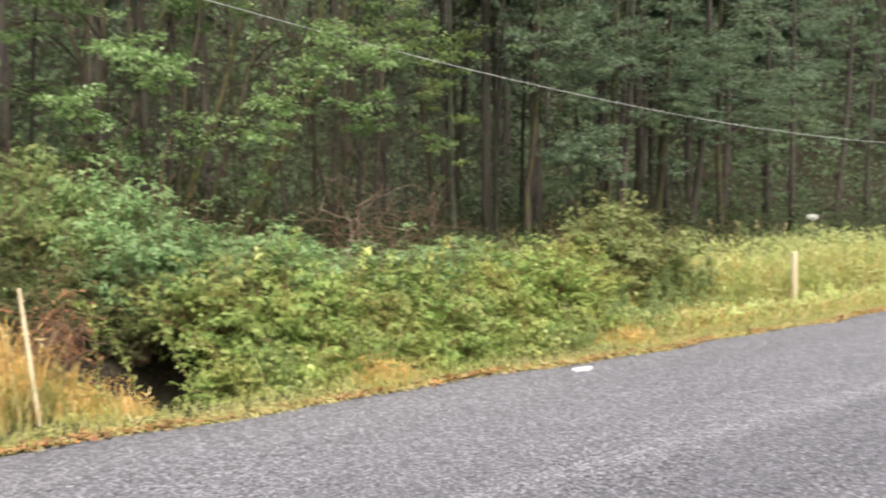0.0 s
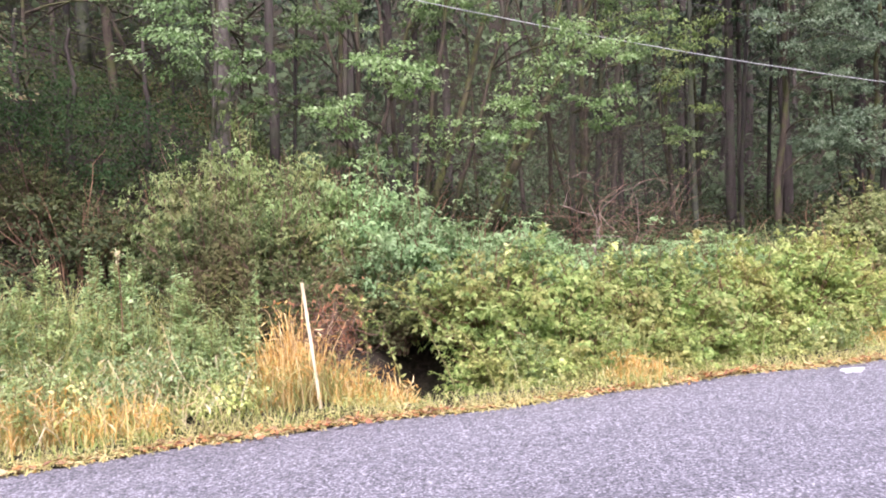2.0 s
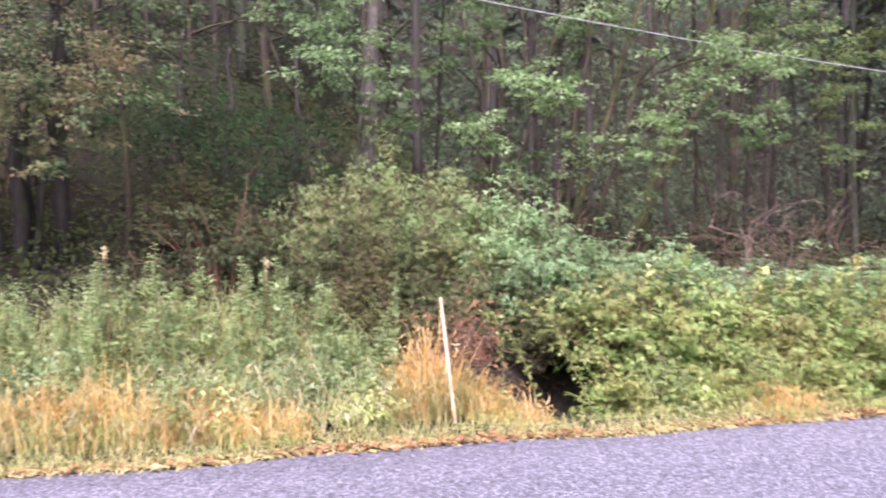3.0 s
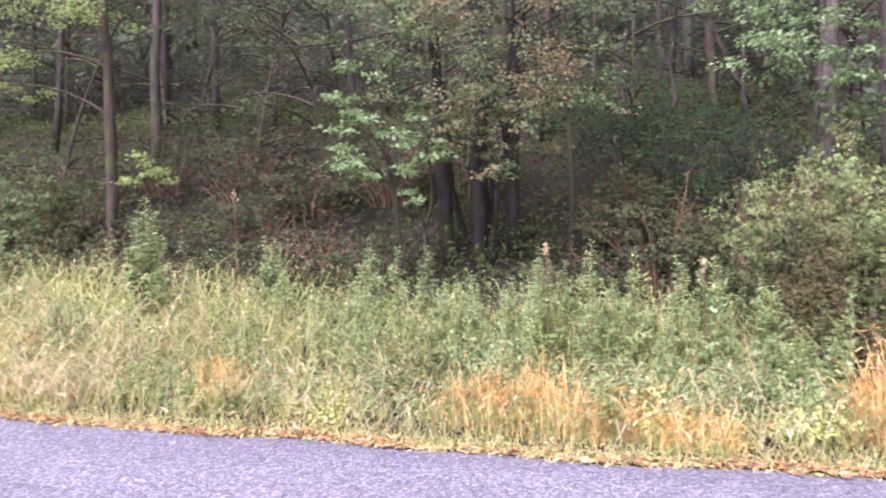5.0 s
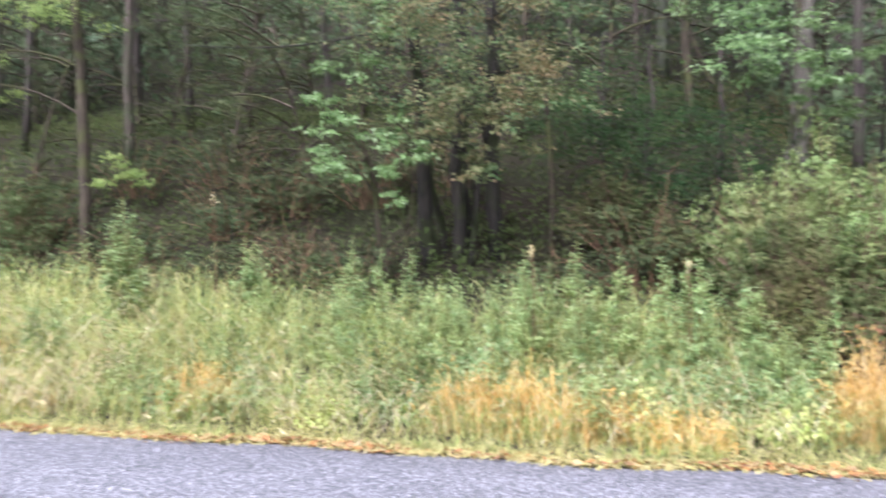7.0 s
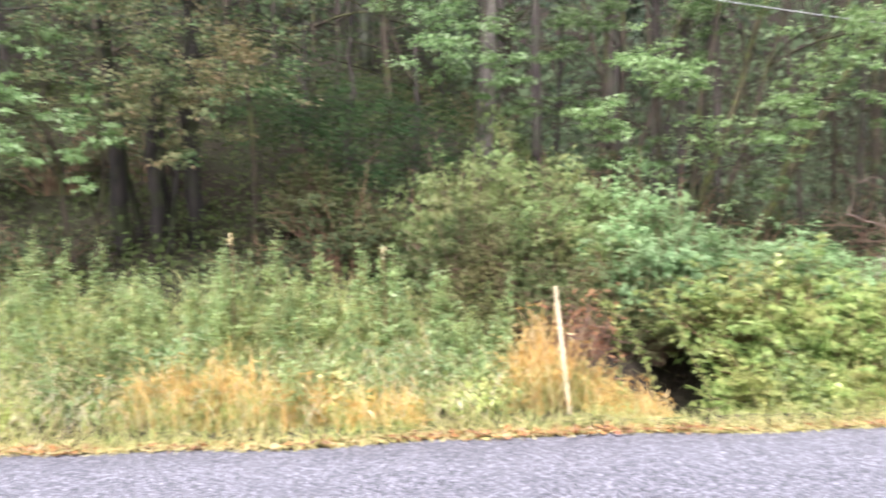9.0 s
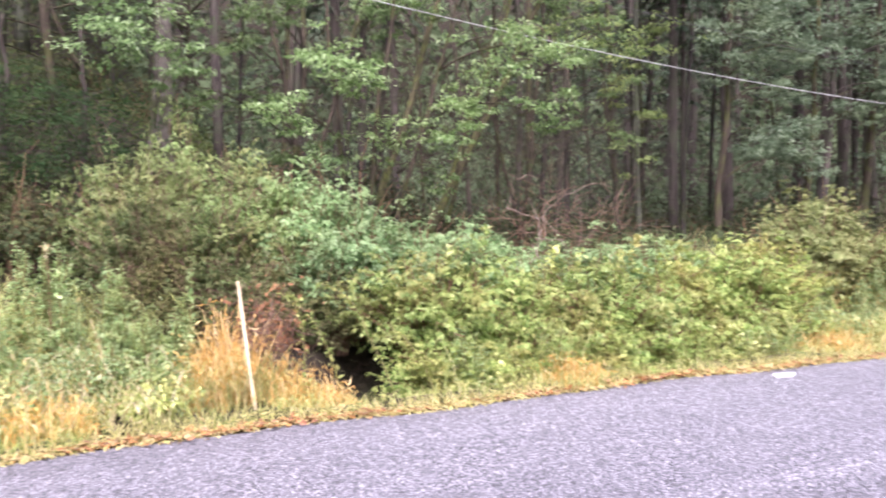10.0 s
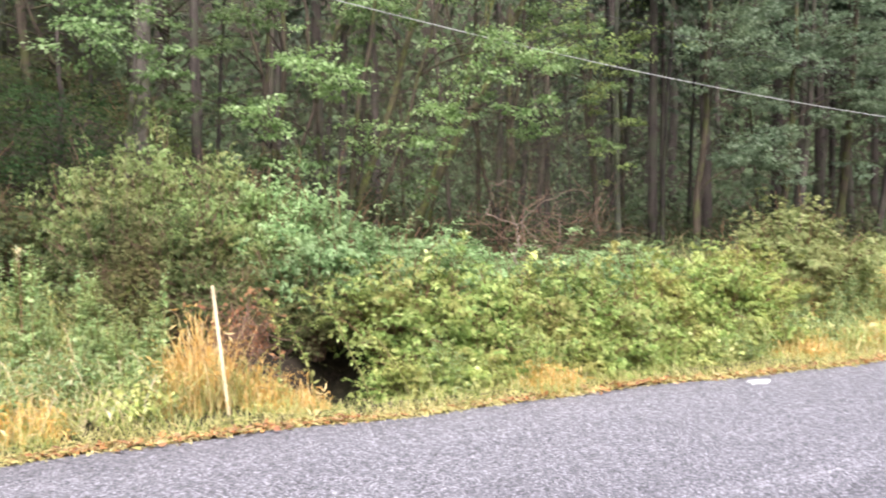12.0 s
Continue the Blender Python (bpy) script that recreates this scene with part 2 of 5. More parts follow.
LICHEN_BARK = rough_material("lichened_bark", (0.035, 0.037, 0.027), (0.1, 0.105, 0.074), 9, (1, 1, 0.35), 0.6, 0.9, (0.062, 0.075, 0.035), 4)
MOSS_COAT = rough_material("moss_coated_bark", (0.04, 0.036, 0.02), (0.11, 0.095, 0.05), 14, (1, 1, 0.3), 0.9, 0.95, (0.1, 0.115, 0.032), 4)
MOSSY = rough_material("mossy_bark", (0.025, 0.02, 0.015), (0.09, 0.07, 0.048), 12, (1, 1, 0.3), 0.8, 0.95, (0.065, 0.07, 0.024), 4)
DARK_BARK = rough_material("dark_brown_bark", (0.01, 0.009, 0.008), (0.05, 0.042, 0.034), 11, (1, 1, 0.2), 0.9, 0.9, (0.035, 0.042, 0.016), 3)
STEM = rough_material("green_stems", (0.1, 0.11, 0.035), (0.25, 0.22, 0.09), 12, (1, 1, 0.3), 0.2, 0.7)
CANE = rough_material("brown_canes", (0.09, 0.05, 0.03), (0.27, 0.16, 0.09), 14, (1, 1, 0.3), 0.3, 0.8)
DEAD = rough_material("dead_twigs", (0.1, 0.07, 0.055), (0.3, 0.23, 0.18), 12, (1, 1, 0.3), 0.3, 0.9)
RED_TWIG = rough_material("red_brown_twigs", (0.075, 0.045, 0.032), (0.23, 0.145, 0.1), 12, (1, 1, 0.3), 0.3, 0.9)
LATH = rough_material("weathered_lath", (0.42, 0.33, 0.2), (0.72, 0.62, 0.42), 30, (1, 1, 0.08), 0.3, 0.8)
THIN_WIRE = rough_material("dark_wire", (0.05, 0.05, 0.05), (0.12, 0.12, 0.12), 20, (1, 1, 1), 0.1, 0.5)
WIRE = rough_material("cable_sheath", (0.3, 0.31, 0.3), (0.5, 0.5, 0.48), 20, (1, 1, 1), 0.1, 0.5)
PETAL = leaf_material("white_petals", [(0.7, 0.7, 0.64), (0.78, 0.78, 0.74), (0.8, 0.8, 0.72)], (0.72, 0.7, 0.58), 0.4, 6.0, 0.6, 0.3, 0.1)
PAPER = rough_material("white_scrap", (0.38, 0.38, 0.37), (0.55, 0.55, 0.54), 30, (1, 1, 1), 0.2, 0.8)


# ---- mesh helpers ----
def mesh_from(name, v, f, material, parent=None, label="", smooth=False, kind=""):
    """One mesh object from vertices and triangles."""
    v, f = np.asarray(v, np.float32), np.asarray(f, np.int32)
    me = bpy.data.meshes.new(name)
    me.vertices.add(len(v))
    me.vertices.foreach_set("co", v.ravel())
    me.loops.add(f.size)
    me.loops.foreach_set("vertex_index", f.ravel())
    me.polygons.add(len(f))
    me.polygons.foreach_set("loop_start", np.arange(0, f.size, 3, dtype=np.int32))
    me.polygons.foreach_set("use_smooth", np.full(len(f), smooth))
    me.update(calc_edges=True)
    me.materials.append(material)
    ob = new(name, me)
    if parent is not None:
        ob.parent = parent
    return tagged(ob, label=label, kind=kind)


def join(*sets):
    vs, fs, at = [], [], 0
    for v, f in sets:
        vs.append(v)
        fs.append(f + at)
        at += len(v)
    return np.concatenate(vs), np.concatenate(fs)


def unit(a):
    return a / (np.linalg.norm(a, axis=-1, keepdims=True) + 1e-9)


def slips(p, axis, normal, length, width, droop=0.2):
    """Plain narrow leaves and needle twigs: two triangles each, bent at the middle."""
    n = len(p)
    axis = unit(axis)
    side = unit(np.cross(normal, axis))
    up = np.cross(axis, side)
    length, width = np.broadcast_to(length, n)[:, None], np.broadcast_to(width, n)[:, None]
    mid = p + axis * length * 0.4
    v = np.stack([p, mid + side * width * 0.5, p + axis * length - up * length * droop, mid - side * width * 0.5], 1).reshape(-1, 3)
    f = (np.arange(n)[:, None, None] * 4 + np.array([[0, 1, 3], [1, 2, 3]])[None]).reshape(-1, 3)
    return v, f


def leaves(p, axis, normal, length, width, fold=0.1, droop=0.18):
    """Folded, drooping leaves: four triangles each."""
    n = len(p)
    axis = unit(axis)
    side = unit(np.cross(normal, axis))
    up = np.cross(axis, side)
    length, width = np.broadcast_to(length, n)[:, None], np.broadcast_to(width, n)[:, None]
    mid = p + axis * length * 0.45
    v = np.stack([p, mid + side * width * 0.5 + up * length * fold, mid - up * length * 0.02,
                  mid - side * width * 0.5 + up * length * fold, p + axis * length - up * length * droop], 1).reshape(-1, 3)
    t = np.array([[0, 2, 1], [0, 3, 2], [2, 4, 1], [3, 4, 2]])
    f = (np.arange(n)[:, None, None] * 5 + t[None]).reshape(-1, 3)
    return v, f


def trefoils(p, axis, normal, length, width, g):
    """Compound leaves of three leaflets."""
    axis = unit(axis)
    side = unit(np.cross(normal, axis))
    got = []
    for turn, far in ((0.0, 0.25), (1.1, 0.0), (-1.1, 0.0)):
        a = axis * math.cos(turn) + side * math.sin(turn)
        nn = unit(normal + g.normal(0, 0.25, p.shape))
        got.append(slips(p + axis * (length * far)[:, None], a, nn, length, width))
    return join(*got)


def tube(pts, r0, r1, sides=6, lumps=0.0, g=None):
    """A tapering, closed tube along points."""
    pts = np.asarray(pts, float)
    k = len(pts)
    along = unit(np.gradient(pts, axis=0))
    ref = np.where(np.abs(along[:, 2:3]) > 0.9, np.array([[1.0, 0, 0]]), np.array([[0, 0, 1.0]]))
    a = unit(np.cross(along, ref))
    b = np.cross(along, a)
    r = np.linspace(r0, r1, k)[:, None, None]
    ang = np.linspace(0, 2 * np.pi, sides, endpoint=False)
    if lumps:
        r = r * (1 + lumps * g.normal(0, 1, (k, sides, 1)))
    ring = pts[:, None] + r * (np.cos(ang)[None, :, None] * a[:, None] + np.sin(ang)[None, :, None] * b[:, None])
    v = np.concatenate([ring.reshape(-1, 3), pts[:1], pts[-1:]])
    i, j = np.meshgrid(np.arange(k - 1), np.arange(sides), indexing="ij")
    q = i * sides + j
    q2 = i * sides + (j + 1) % sides
    f = np.concatenate([np.stack([q, q2, q2 + sides], -1).reshape(-1, 3), np.stack([q, q2 + sides, q + sides], -1).reshape(-1, 3)])
    s = np.arange(sides)
    s2 = (s + 1) % sides
    caps = np.concatenate([np.stack([np.full(sides, k * sides), s2, s], 1),
                           np.stack([np.full(sides, k * sides + 1), s + (k - 1) * sides, s2 + (k - 1) * sides], 1)])
    return v, np.concatenate([f, caps])


def curve_points(a, b, bow, k=7):
    """Points from a to b, bowed by the vector bow in the middle."""
    a, b, bow = (np.asarray(q, float) for q in (a, b, bow))
    s = np.linspace(0, 1, k)[:, None]
    return a + (b - a) * s + bow * (4 * s * (1 - s))


def thing(name, x, y, z, label, category, group="", kind=""):
    ob = new(name)
    ob.empty_display_size = 0.1
    ob.matrix_basis = pose(x, y, z)
    return tagged(ob, label, category, group, kind)


def smooth_step(a, b, v):
    s = np.clip((v - a) / (b - a), 0, 1)
    return s * s * (3 - 2 * s)


def ground_height(x, y):
    """Verge, ditch, and the wooded bank that rises beyond the weeds and runs out to the right."""
    x, y = np.asarray(x, float), np.asarray(y, float)
    z = -0.08 + (0.072 * smooth_step(5.4, 5.6, y) + 0.025 * smooth_step(5.8, 6.2, y)) * (y > 0) + 0.09 * smooth_step(-2.3, -2.6, y)
    z = z + 0.15 * smooth_step(6.3, 8.2, y)
    z = z - 0.4 * np.exp(-((y - 6.95) / 0.4) ** 2) * smooth_step(1.3, 1.9, x)
    # Added narrow pit, so that the gap under the brambles goes dark.
    z = z - 0.65 * np.exp(-((x - 2.17 - 0.3 * (y - 6.5)) / 0.25) ** 4) * smooth_step(6.22, 6.5, y) * (1 - smooth_step(7.6, 8.3, y))
    bank = 1 - smooth_step(-1, 7, x)
    z = z + bank * (3.6 * smooth_step(8.3, 16.5, y) + 0.38 * np.maximum(0, np.minimum(y, 50) - 16.5))
    z = z + (1 - bank) * 0.03 * np.maximum(0, np.minimum(y, 60) - 9)
    # Added far rise that closes the sky gaps behind the trees.
    far = np.hypot(x - 5, y)
    z = z + 0.62 * np.maximum(0, np.minimum(far, 120) - 43) * smooth_step(12, 24, y)
    rough = smooth_step(6.0, 9.0, y) * 0.05
    return z + rough * (np.sin(x * 2.1 + y * 1.3) + np.sin(x * 0.9 - y * 2.7) + 0.6 * np.sin(x * 5.2 + 1.7) * np.sin(y * 4.3))


# ---- ground and road ----
def grid_mesh(name, xs, ys, height, material):
    gx, gy = np.meshgrid(xs, ys, indexing="ij")
    v = np.stack([gx, gy, height(gx, gy)], -1).reshape(-1, 3)
    i, j = np.meshgrid(np.arange(len(xs) - 1), np.arange(len(ys) - 1), indexing="ij")
    q, w = i * len(ys) + j, len(ys)
    f = np.concatenate([np.stack([q, q + w, q + w + 1], -1).reshape(-1, 3), np.stack([q, q + w + 1, q + 1], -1).reshape(-1, 3)])
    return mesh_from(name, v, f, material, smooth=True)


xs = np.concatenate([[-900, -400, -200, -120, -80, -60, -45], np.arange(-35, -14, 0.7), np.arange(-14, 20, 0.22), np.arange(20, 45, 0.8), [50, 65, 90, 140, 240, 450, 900]])
ys = np.concatenate([[-900, -300, -100, -40, -15, -6, -3.2, -2.6, -2.3, -1, 2, 5, 5.6], np.arange(5.7, 12, 0.12), np.arange(12, 30, 0.6), [32, 36, 42, 50, 60, 80, 140, 300, 900]])
tagged(grid_mesh("ground", xs, ys, ground_height, SOIL), "brown leaf-mould ground rising to a wooded bank", "ground", kind="structure")


def road_edge(x):
    """How far the ragged road edge wanders."""
    return 0.045 * (np.sin(x * 1.7) + np.sin(x * 4.1 + 1) * 0.6 + np.sin(x * 0.6))


def build_road():
    """A slab of asphalt with a ragged edge, slightly crowned."""
    x = np.concatenate([[-400, -150, -70, -40], np.arange(-25, 30, 0.12), [35, 45, 70, 150, 400]])
    g = np.random.default_rng(3)
    wob = road_edge(x) + g.normal(0, 0.012, len(x))
    rows = [(-2.45 + wob * 0.6, -0.1), (-2.4 + wob * 0.6, 0.0), (0 * x + 1.7, 0.0), (0 * x + 4.5, 0.0), (5.72 + wob, 0.0), (5.8 + wob, -0.012), (5.84 + wob, -0.1)]
    v = np.stack([np.stack([x, y, np.full(len(x), z)], -1) for y, z in rows], 1).reshape(-1, 3)
    w = len(rows)
    i, j = np.meshgrid(np.arange(len(x) - 1), np.arange(w), indexing="ij")
    q, q2 = i * w + j, i * w + (j + 1) % w
    f = np.concatenate([np.stack([q, q + w, q2 + w], -1).reshape(-1, 3), np.stack([q, q2 + w, q2], -1).reshape(-1, 3)])
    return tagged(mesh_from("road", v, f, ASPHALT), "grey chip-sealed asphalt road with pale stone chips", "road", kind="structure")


build_road()


# ---- plant builders ----
def bush(name, rx, ry, h, canes, per_cane, leaf, seed, leaf_mat, cane_mat, label, group, spread=1.0, three=True, slim=0.62, tufts=9, tier=0.055):
    """An arching thicket: canes from the root, hung with leaves that turn to the light."""
    g = np.random.default_rng(seed)
    ob = thing(name, 0, 0, 0, label, "bush", group)
    tubes, pos, out, tip_over = [], [], [], []
    for _ in range(canes):
        a, reach = g.uniform(0, 2 * np.pi), math.sqrt(g.uniform(0.02, 1)) * spread
        d = np.array([math.cos(a) * rx, math.sin(a) * ry, 0.0])
        base = d * reach * 0.35
        top = h * (1.0 - 0.55 * reach ** 2.2) * g.uniform(0.6, 1.0) * (1.32 if g.uniform() < 0.1 else 1.0)
        s = np.linspace(0, 1, 7)[:, None]
        p = base + d * (reach * 0.72) * s ** 1.5 + np.array([0, 0, 1.0]) * top * (1.35 * s - 0.35 * s ** 2.5)
        p = p + g.normal(0, 0.035, (7, 3)) * s
        tubes.append(tube(p, 0.009, 0.003, 3))
        t = g.uniform(0.18, 1.0, per_cane) ** 0.75 * 6
        i = np.minimum(t.astype(int), 5)
        q = p[i] + (p[i + 1] - p[i]) * (t - i)[:, None]
        k = g.integers(0, tufts, per_cane)
        tuft = g.normal(0, 1, (tufts, 3)) * np.array([0.11, 0.11, 0.05])
        tip_over.append((g.normal(0, 0.25, (tufts, 3)) - d / (np.linalg.norm(d) + 1e-6) * -0.2)[k])
        keep = 0.35 if tufts > 6 else 0.14
        pos.append(q * keep + q[k] * (1 - keep) + tuft[k] + g.normal(0, 1, q.shape) * np.array([tier, tier, 0.013]))
        out.append(np.broadcast_to(d / (np.linalg.norm(d) + 1e-6), q.shape))
    pos, out = np.concatenate(pos), np.concatenate(out)
    pos[:, 2] = np.maximum(pos[:, 2], 0.04)
    n = len(pos)
    axis = unit(out * 0.7 + g.normal(0, 0.7, (n, 3)) + np.array([0, 0, -0.25]))
    normal = unit(np.concatenate(tip_over) + np.array([0, 0, 1.0]) + g.normal(0, 0.16, (n, 3)))
    size = leaf * g.uniform(0.6, 1.35, n)
    v, f = trefoils(pos, axis, normal, size, size * slim, g) if three else slips(pos, axis, normal, size, size * slim)
    mesh_from("cane_tangle", *join(*tubes), cane_mat, ob, kind="stuff")
    mesh_from("foliage", v, f, leaf_mat, ob, kind="stuff")
    return ob


def place(ob, x, y, turn=0.0, size=1.0, tall=None, sink=0.03, label=""):
    """A copy of a built plant on the ground."""
    c = copy_thing(ob, pose(x, y, float(ground_height(x, y)) - sink, 0, 0, turn))
    c.scale = (size, size, tall or size)
    if label:
        tagged(c, label)
    return c


def put_first(ob, x, y, turn=0.0, size=1.0, tall=None, sink=0.03):
    ob.matrix_basis = pose(x, y, float(ground_height(x, y)) - sink, 0, 0, turn)
    ob.scale = (size, size, tall or size)
    return ob


def scatter(templates, spots):
    """Puts templates at (x, y, turn, size, tall), the first ones in person, the rest as copies."""
    fresh = list(templates)
    for k, (x, y, turn, size, tall) in enumerate(spots):
        ob = templates[k % len(templates)]
        if ob in fresh:
            fresh.remove(ob)
            later = (ob, x, y, turn, size, tall)
            put_first(*later)
        else:
            place(ob, x, y, turn, size, tall)


def spray_leaves(g, centre, r, n, size, flat=0.42, cut=leaves, thick=0.07, tumble=0.36):
    """Leaves of one spray: small flat tiers of leaves with gaps between them."""
    tiers = max(3, n // 42)
    c = g.normal(0, 0.48, (tiers, 3)) * np.array([r, r, r * flat])
    c[:, 2] -= 0.2 * (c[:, 0] ** 2 + c[:, 1] ** 2) / r
    which = g.integers(0, tiers, n)
    p = c[which] + g.normal(0, 0.5, (n, 3)) * np.array([0.34 * r, 0.34 * r, thick * r])
    axis = unit(p * np.array([1, 1, 0.3]) + g.normal(0, 0.4 * r, (n, 3)) + np.array([0, 0, -0.15 * r]))
    normal = unit(np.array([0, -0.25, 1.0]) + g.normal(0, tumble, (n, 3)))
    s = size * g.uniform(0.55, 1.35, n)
    return cut(p + centre, axis, normal, s, s * 0.62)


def sapling(name, x, y, trunks, sprays, leaf_mat, bark, leaf, label, category="tree", seed=1, limbs=()):
    """A young tree: trunks as (dx, dy, height, lean_x, lean_y, radius), sprays as (x, y, z, radius, leaves) in the world."""
    g = np.random.default_rng(seed)
    z0 = float(ground_height(x, y)) - 0.1
    ob = thing(name, x, y, z0, label, category)
    lines = []
    for dx, dy, h, lx, ly, r in trunks:
        p = curve_points((dx, dy, 0), (dx + lx, dy + ly, h), (g.normal(0, 0.1), g.normal(0, 0.08), 0), 11)
        p[1:] += g.normal(0, 0.03, (10, 3)) * [1, 1, 0.3]
        lines.append(p)
        t = np.linspace(0, 10, 31)
        fine = np.stack([np.interp(t, np.arange(11), p[:, i]) for i in range(3)], 1)
        fine[:, :2] += g.normal(0, 0.06 * r, (31, 2))
        mesh_from("trunk", *tube(fine, r * 1.1, r * 0.35, 12, 0.06, g), bark, ob, smooth=True)
    for a, b, sag, r in limbs:
        mesh_from("branch", *tube(curve_points(np.array(a) - [x, y, z0], np.array(b) - [x, y, z0], (0, 0, -sag), 9), r, r * 0.3, 6, 0.05, g), bark, ob, smooth=True)
    twigs, cloud = [], []
    for sx, sy, sz, r, n in sprays:
        c = np.array([sx - x, sy - y, sz - z0])
        best = min(lines, key=lambda q: np.linalg.norm(q - (c - [0, 0, 0.4]), axis=1).min())
        k = int(np.argmin(np.linalg.norm(best - (c - [0, 0, 0.5]), axis=1)))
        twigs.append(tube(curve_points(best[k], c, (0, 0, 0.18), 6), 0.018, 0.006, 4))
        for _ in range(7):
            e = c + g.normal(0, 0.5, 3) * np.array([r, r, r * 0.35])
            twigs.append(tube(curve_points(c + (best[k] - c) * 0.25, e, (0, 0, 0.06), 4), 0.006, 0.002, 3))
        cloud.append(spray_leaves(g, c, r, int(n * 2.4), leaf * 0.68, 0.68, leaves, 0.11, 0.5))
    mesh_from("twig_work", *join(*twigs), bark, ob, kind="stuff")
    mesh_from("crown", *join(*cloud), leaf_mat, ob, kind="stuff")
    return ob


def conifer(h, r, seed, low=2.0, label="", bark=None, thin=1.0, fine_to=6.5):
    """A forest conifer: straight trunk, dead stubs below, drooping boughs above."""
    g = np.random.default_rng(seed)
    ob = thing("conifer_tree", 0, 0, 0, label, "tree", "forest conifers")
    p = np.stack([np.linspace(0, g.normal(0, 0.3), 14), np.linspace(0, g.normal(0, 0.3), 14), np.linspace(0, h, 14)], 1)
    p[1:] += g.normal(0, 0.025, (13, 3))
    mesh_from("trunk", *tube(p, r, r * 0.12, 12, 0.06, g), bark or BARK, ob, smooth=True)
    stubs, limbs, pos, axis, size = [], [], [], [], []
    for _ in range(34):
        z, a, ln = g.uniform(0.8, low + 5), g.uniform(0, 6.28), g.uniform(0.25, 1.3)
        c = np.array([np.interp(z, p[:, 2], p[:, 0]), np.interp(z, p[:, 2], p[:, 1]), z])
        e = c + np.array([math.cos(a) * ln, math.sin(a) * ln, g.uniform(-0.35, 0.15)])
        stubs.append(tube(curve_points(c, e, (0, 0, 0.05), 4), 0.014, 0.003, 3))
    z = low
    while z < h - 0.3:
        a, ln = g.uniform(0, 6.28), (0.5 + 2.1 * (1 - (z - low) / (h - low)) ** 0.8) * g.uniform(0.7, 1.15)
        c = np.array([np.interp(z, p[:, 2], p[:, 0]), np.interp(z, p[:, 2], p[:, 1]), z])
        e = c + np.array([math.cos(a) * ln, math.sin(a) * ln, -0.28 * ln])
        q = curve_points(c, e, (0, 0, 0.16 * ln), 6)
        limbs.append(tube(q, 0.02, 0.005, 3))
        # Higher boughs, out of view, get large slips that shade the floor.
        fine = z < fine_to
        n = int((46 if fine else 18) * ln * thin)
        t = g.uniform(0.15, 1, n) * 4.99
        i = t.astype(int)
        s = q[i] + (q[i + 1] - q[i]) * (t - i)[:, None]
        side = np.array([-math.sin(a), math.cos(a), 0]) * g.choice([-1, 1], n)[:, None]
        axis.append(side * 0.8 + (e - c) / ln * 0.6 + g.normal(0, 0.25, (n, 3)) + np.array([0, 0, -0.35]))
        pos.append(s)
        size.append(g.uniform(0.09, 0.21, n) / math.sqrt(thin) if fine else g.uniform(0.45, 0.9, n))
        z += g.uniform(0.1, 0.22) * (1 if z < 8 else 2.2)
    pos, axis, size = np.concatenate(pos), np.concatenate(axis), np.concatenate(size)
    normal = unit(np.array([0, 0, 1.0]) + g.normal(0, 0.45, pos.shape))
    mesh_from("dead_wood", *join(*stubs), BARK, ob, kind="stuff")
    mesh_from("limb_work", *join(*limbs), BARK, ob, kind="stuff")
    mesh_from("crown", *slips(pos, axis, normal, size, size * 0.3, 0.25), NEEDLES, ob, kind="stuff")
    return ob


def broadleaf(h, r, seed, low, n_limbs, per_limb, leaf, label, bark=None, leaf_mat=None):
    """A forest-edge broadleaf tree with tiered sprays from low down to the top."""
    g = np.random.default_rng(seed)
    ob = thing("broadleaf_tree", 0, 0, 0, label, "tree", "forest broadleaf trees")
    p = curve_points((0, 0, 0), (g.normal(0, 0.7), g.normal(0, 0.4), h), (g.normal(0, 0.3), g.normal(0, 0.2), 0), 13)
    mesh_from("trunk", *tube(p, r, r * 0.15, 11, 0.05, g), bark or PALE_BARK, ob, smooth=True)
    limbs, cloud = [], []
    for k in range(n_limbs):
        z = low + (h - low) * g.uniform(0, 1) ** 1.15
        a, ln = g.uniform(0, 6.28), g.uniform(0.5, 2.4) * (1.15 - 0.6 * z / h)
        c = np.array([np.interp(z, p[:, 2], p[:, 0]), np.interp(z, p[:, 2], p[:, 1]), z])
        e = c + np.array([math.cos(a) * ln, math.sin(a) * ln, g.uniform(-0.3, 0.7)])
        limbs.append(tube(curve_points(c, e, (0, 0, 0.2), 6), 0.026, 0.006, 4))
        r = g.uniform(0.5, 1.15)
        cloud.append(spray_leaves(g, e, r, int(per_limb * 1.5 * r ** 1.3) + 30, leaf, 0.4, slips, 0.1, 0.45))
    mesh_from("limb_work", *join(*limbs), bark or PALE_BARK, ob, kind="stuff")
    mesh_from("crown", *join(*cloud), leaf_mat or CANOPY, ob, kind="stuff")
    return ob


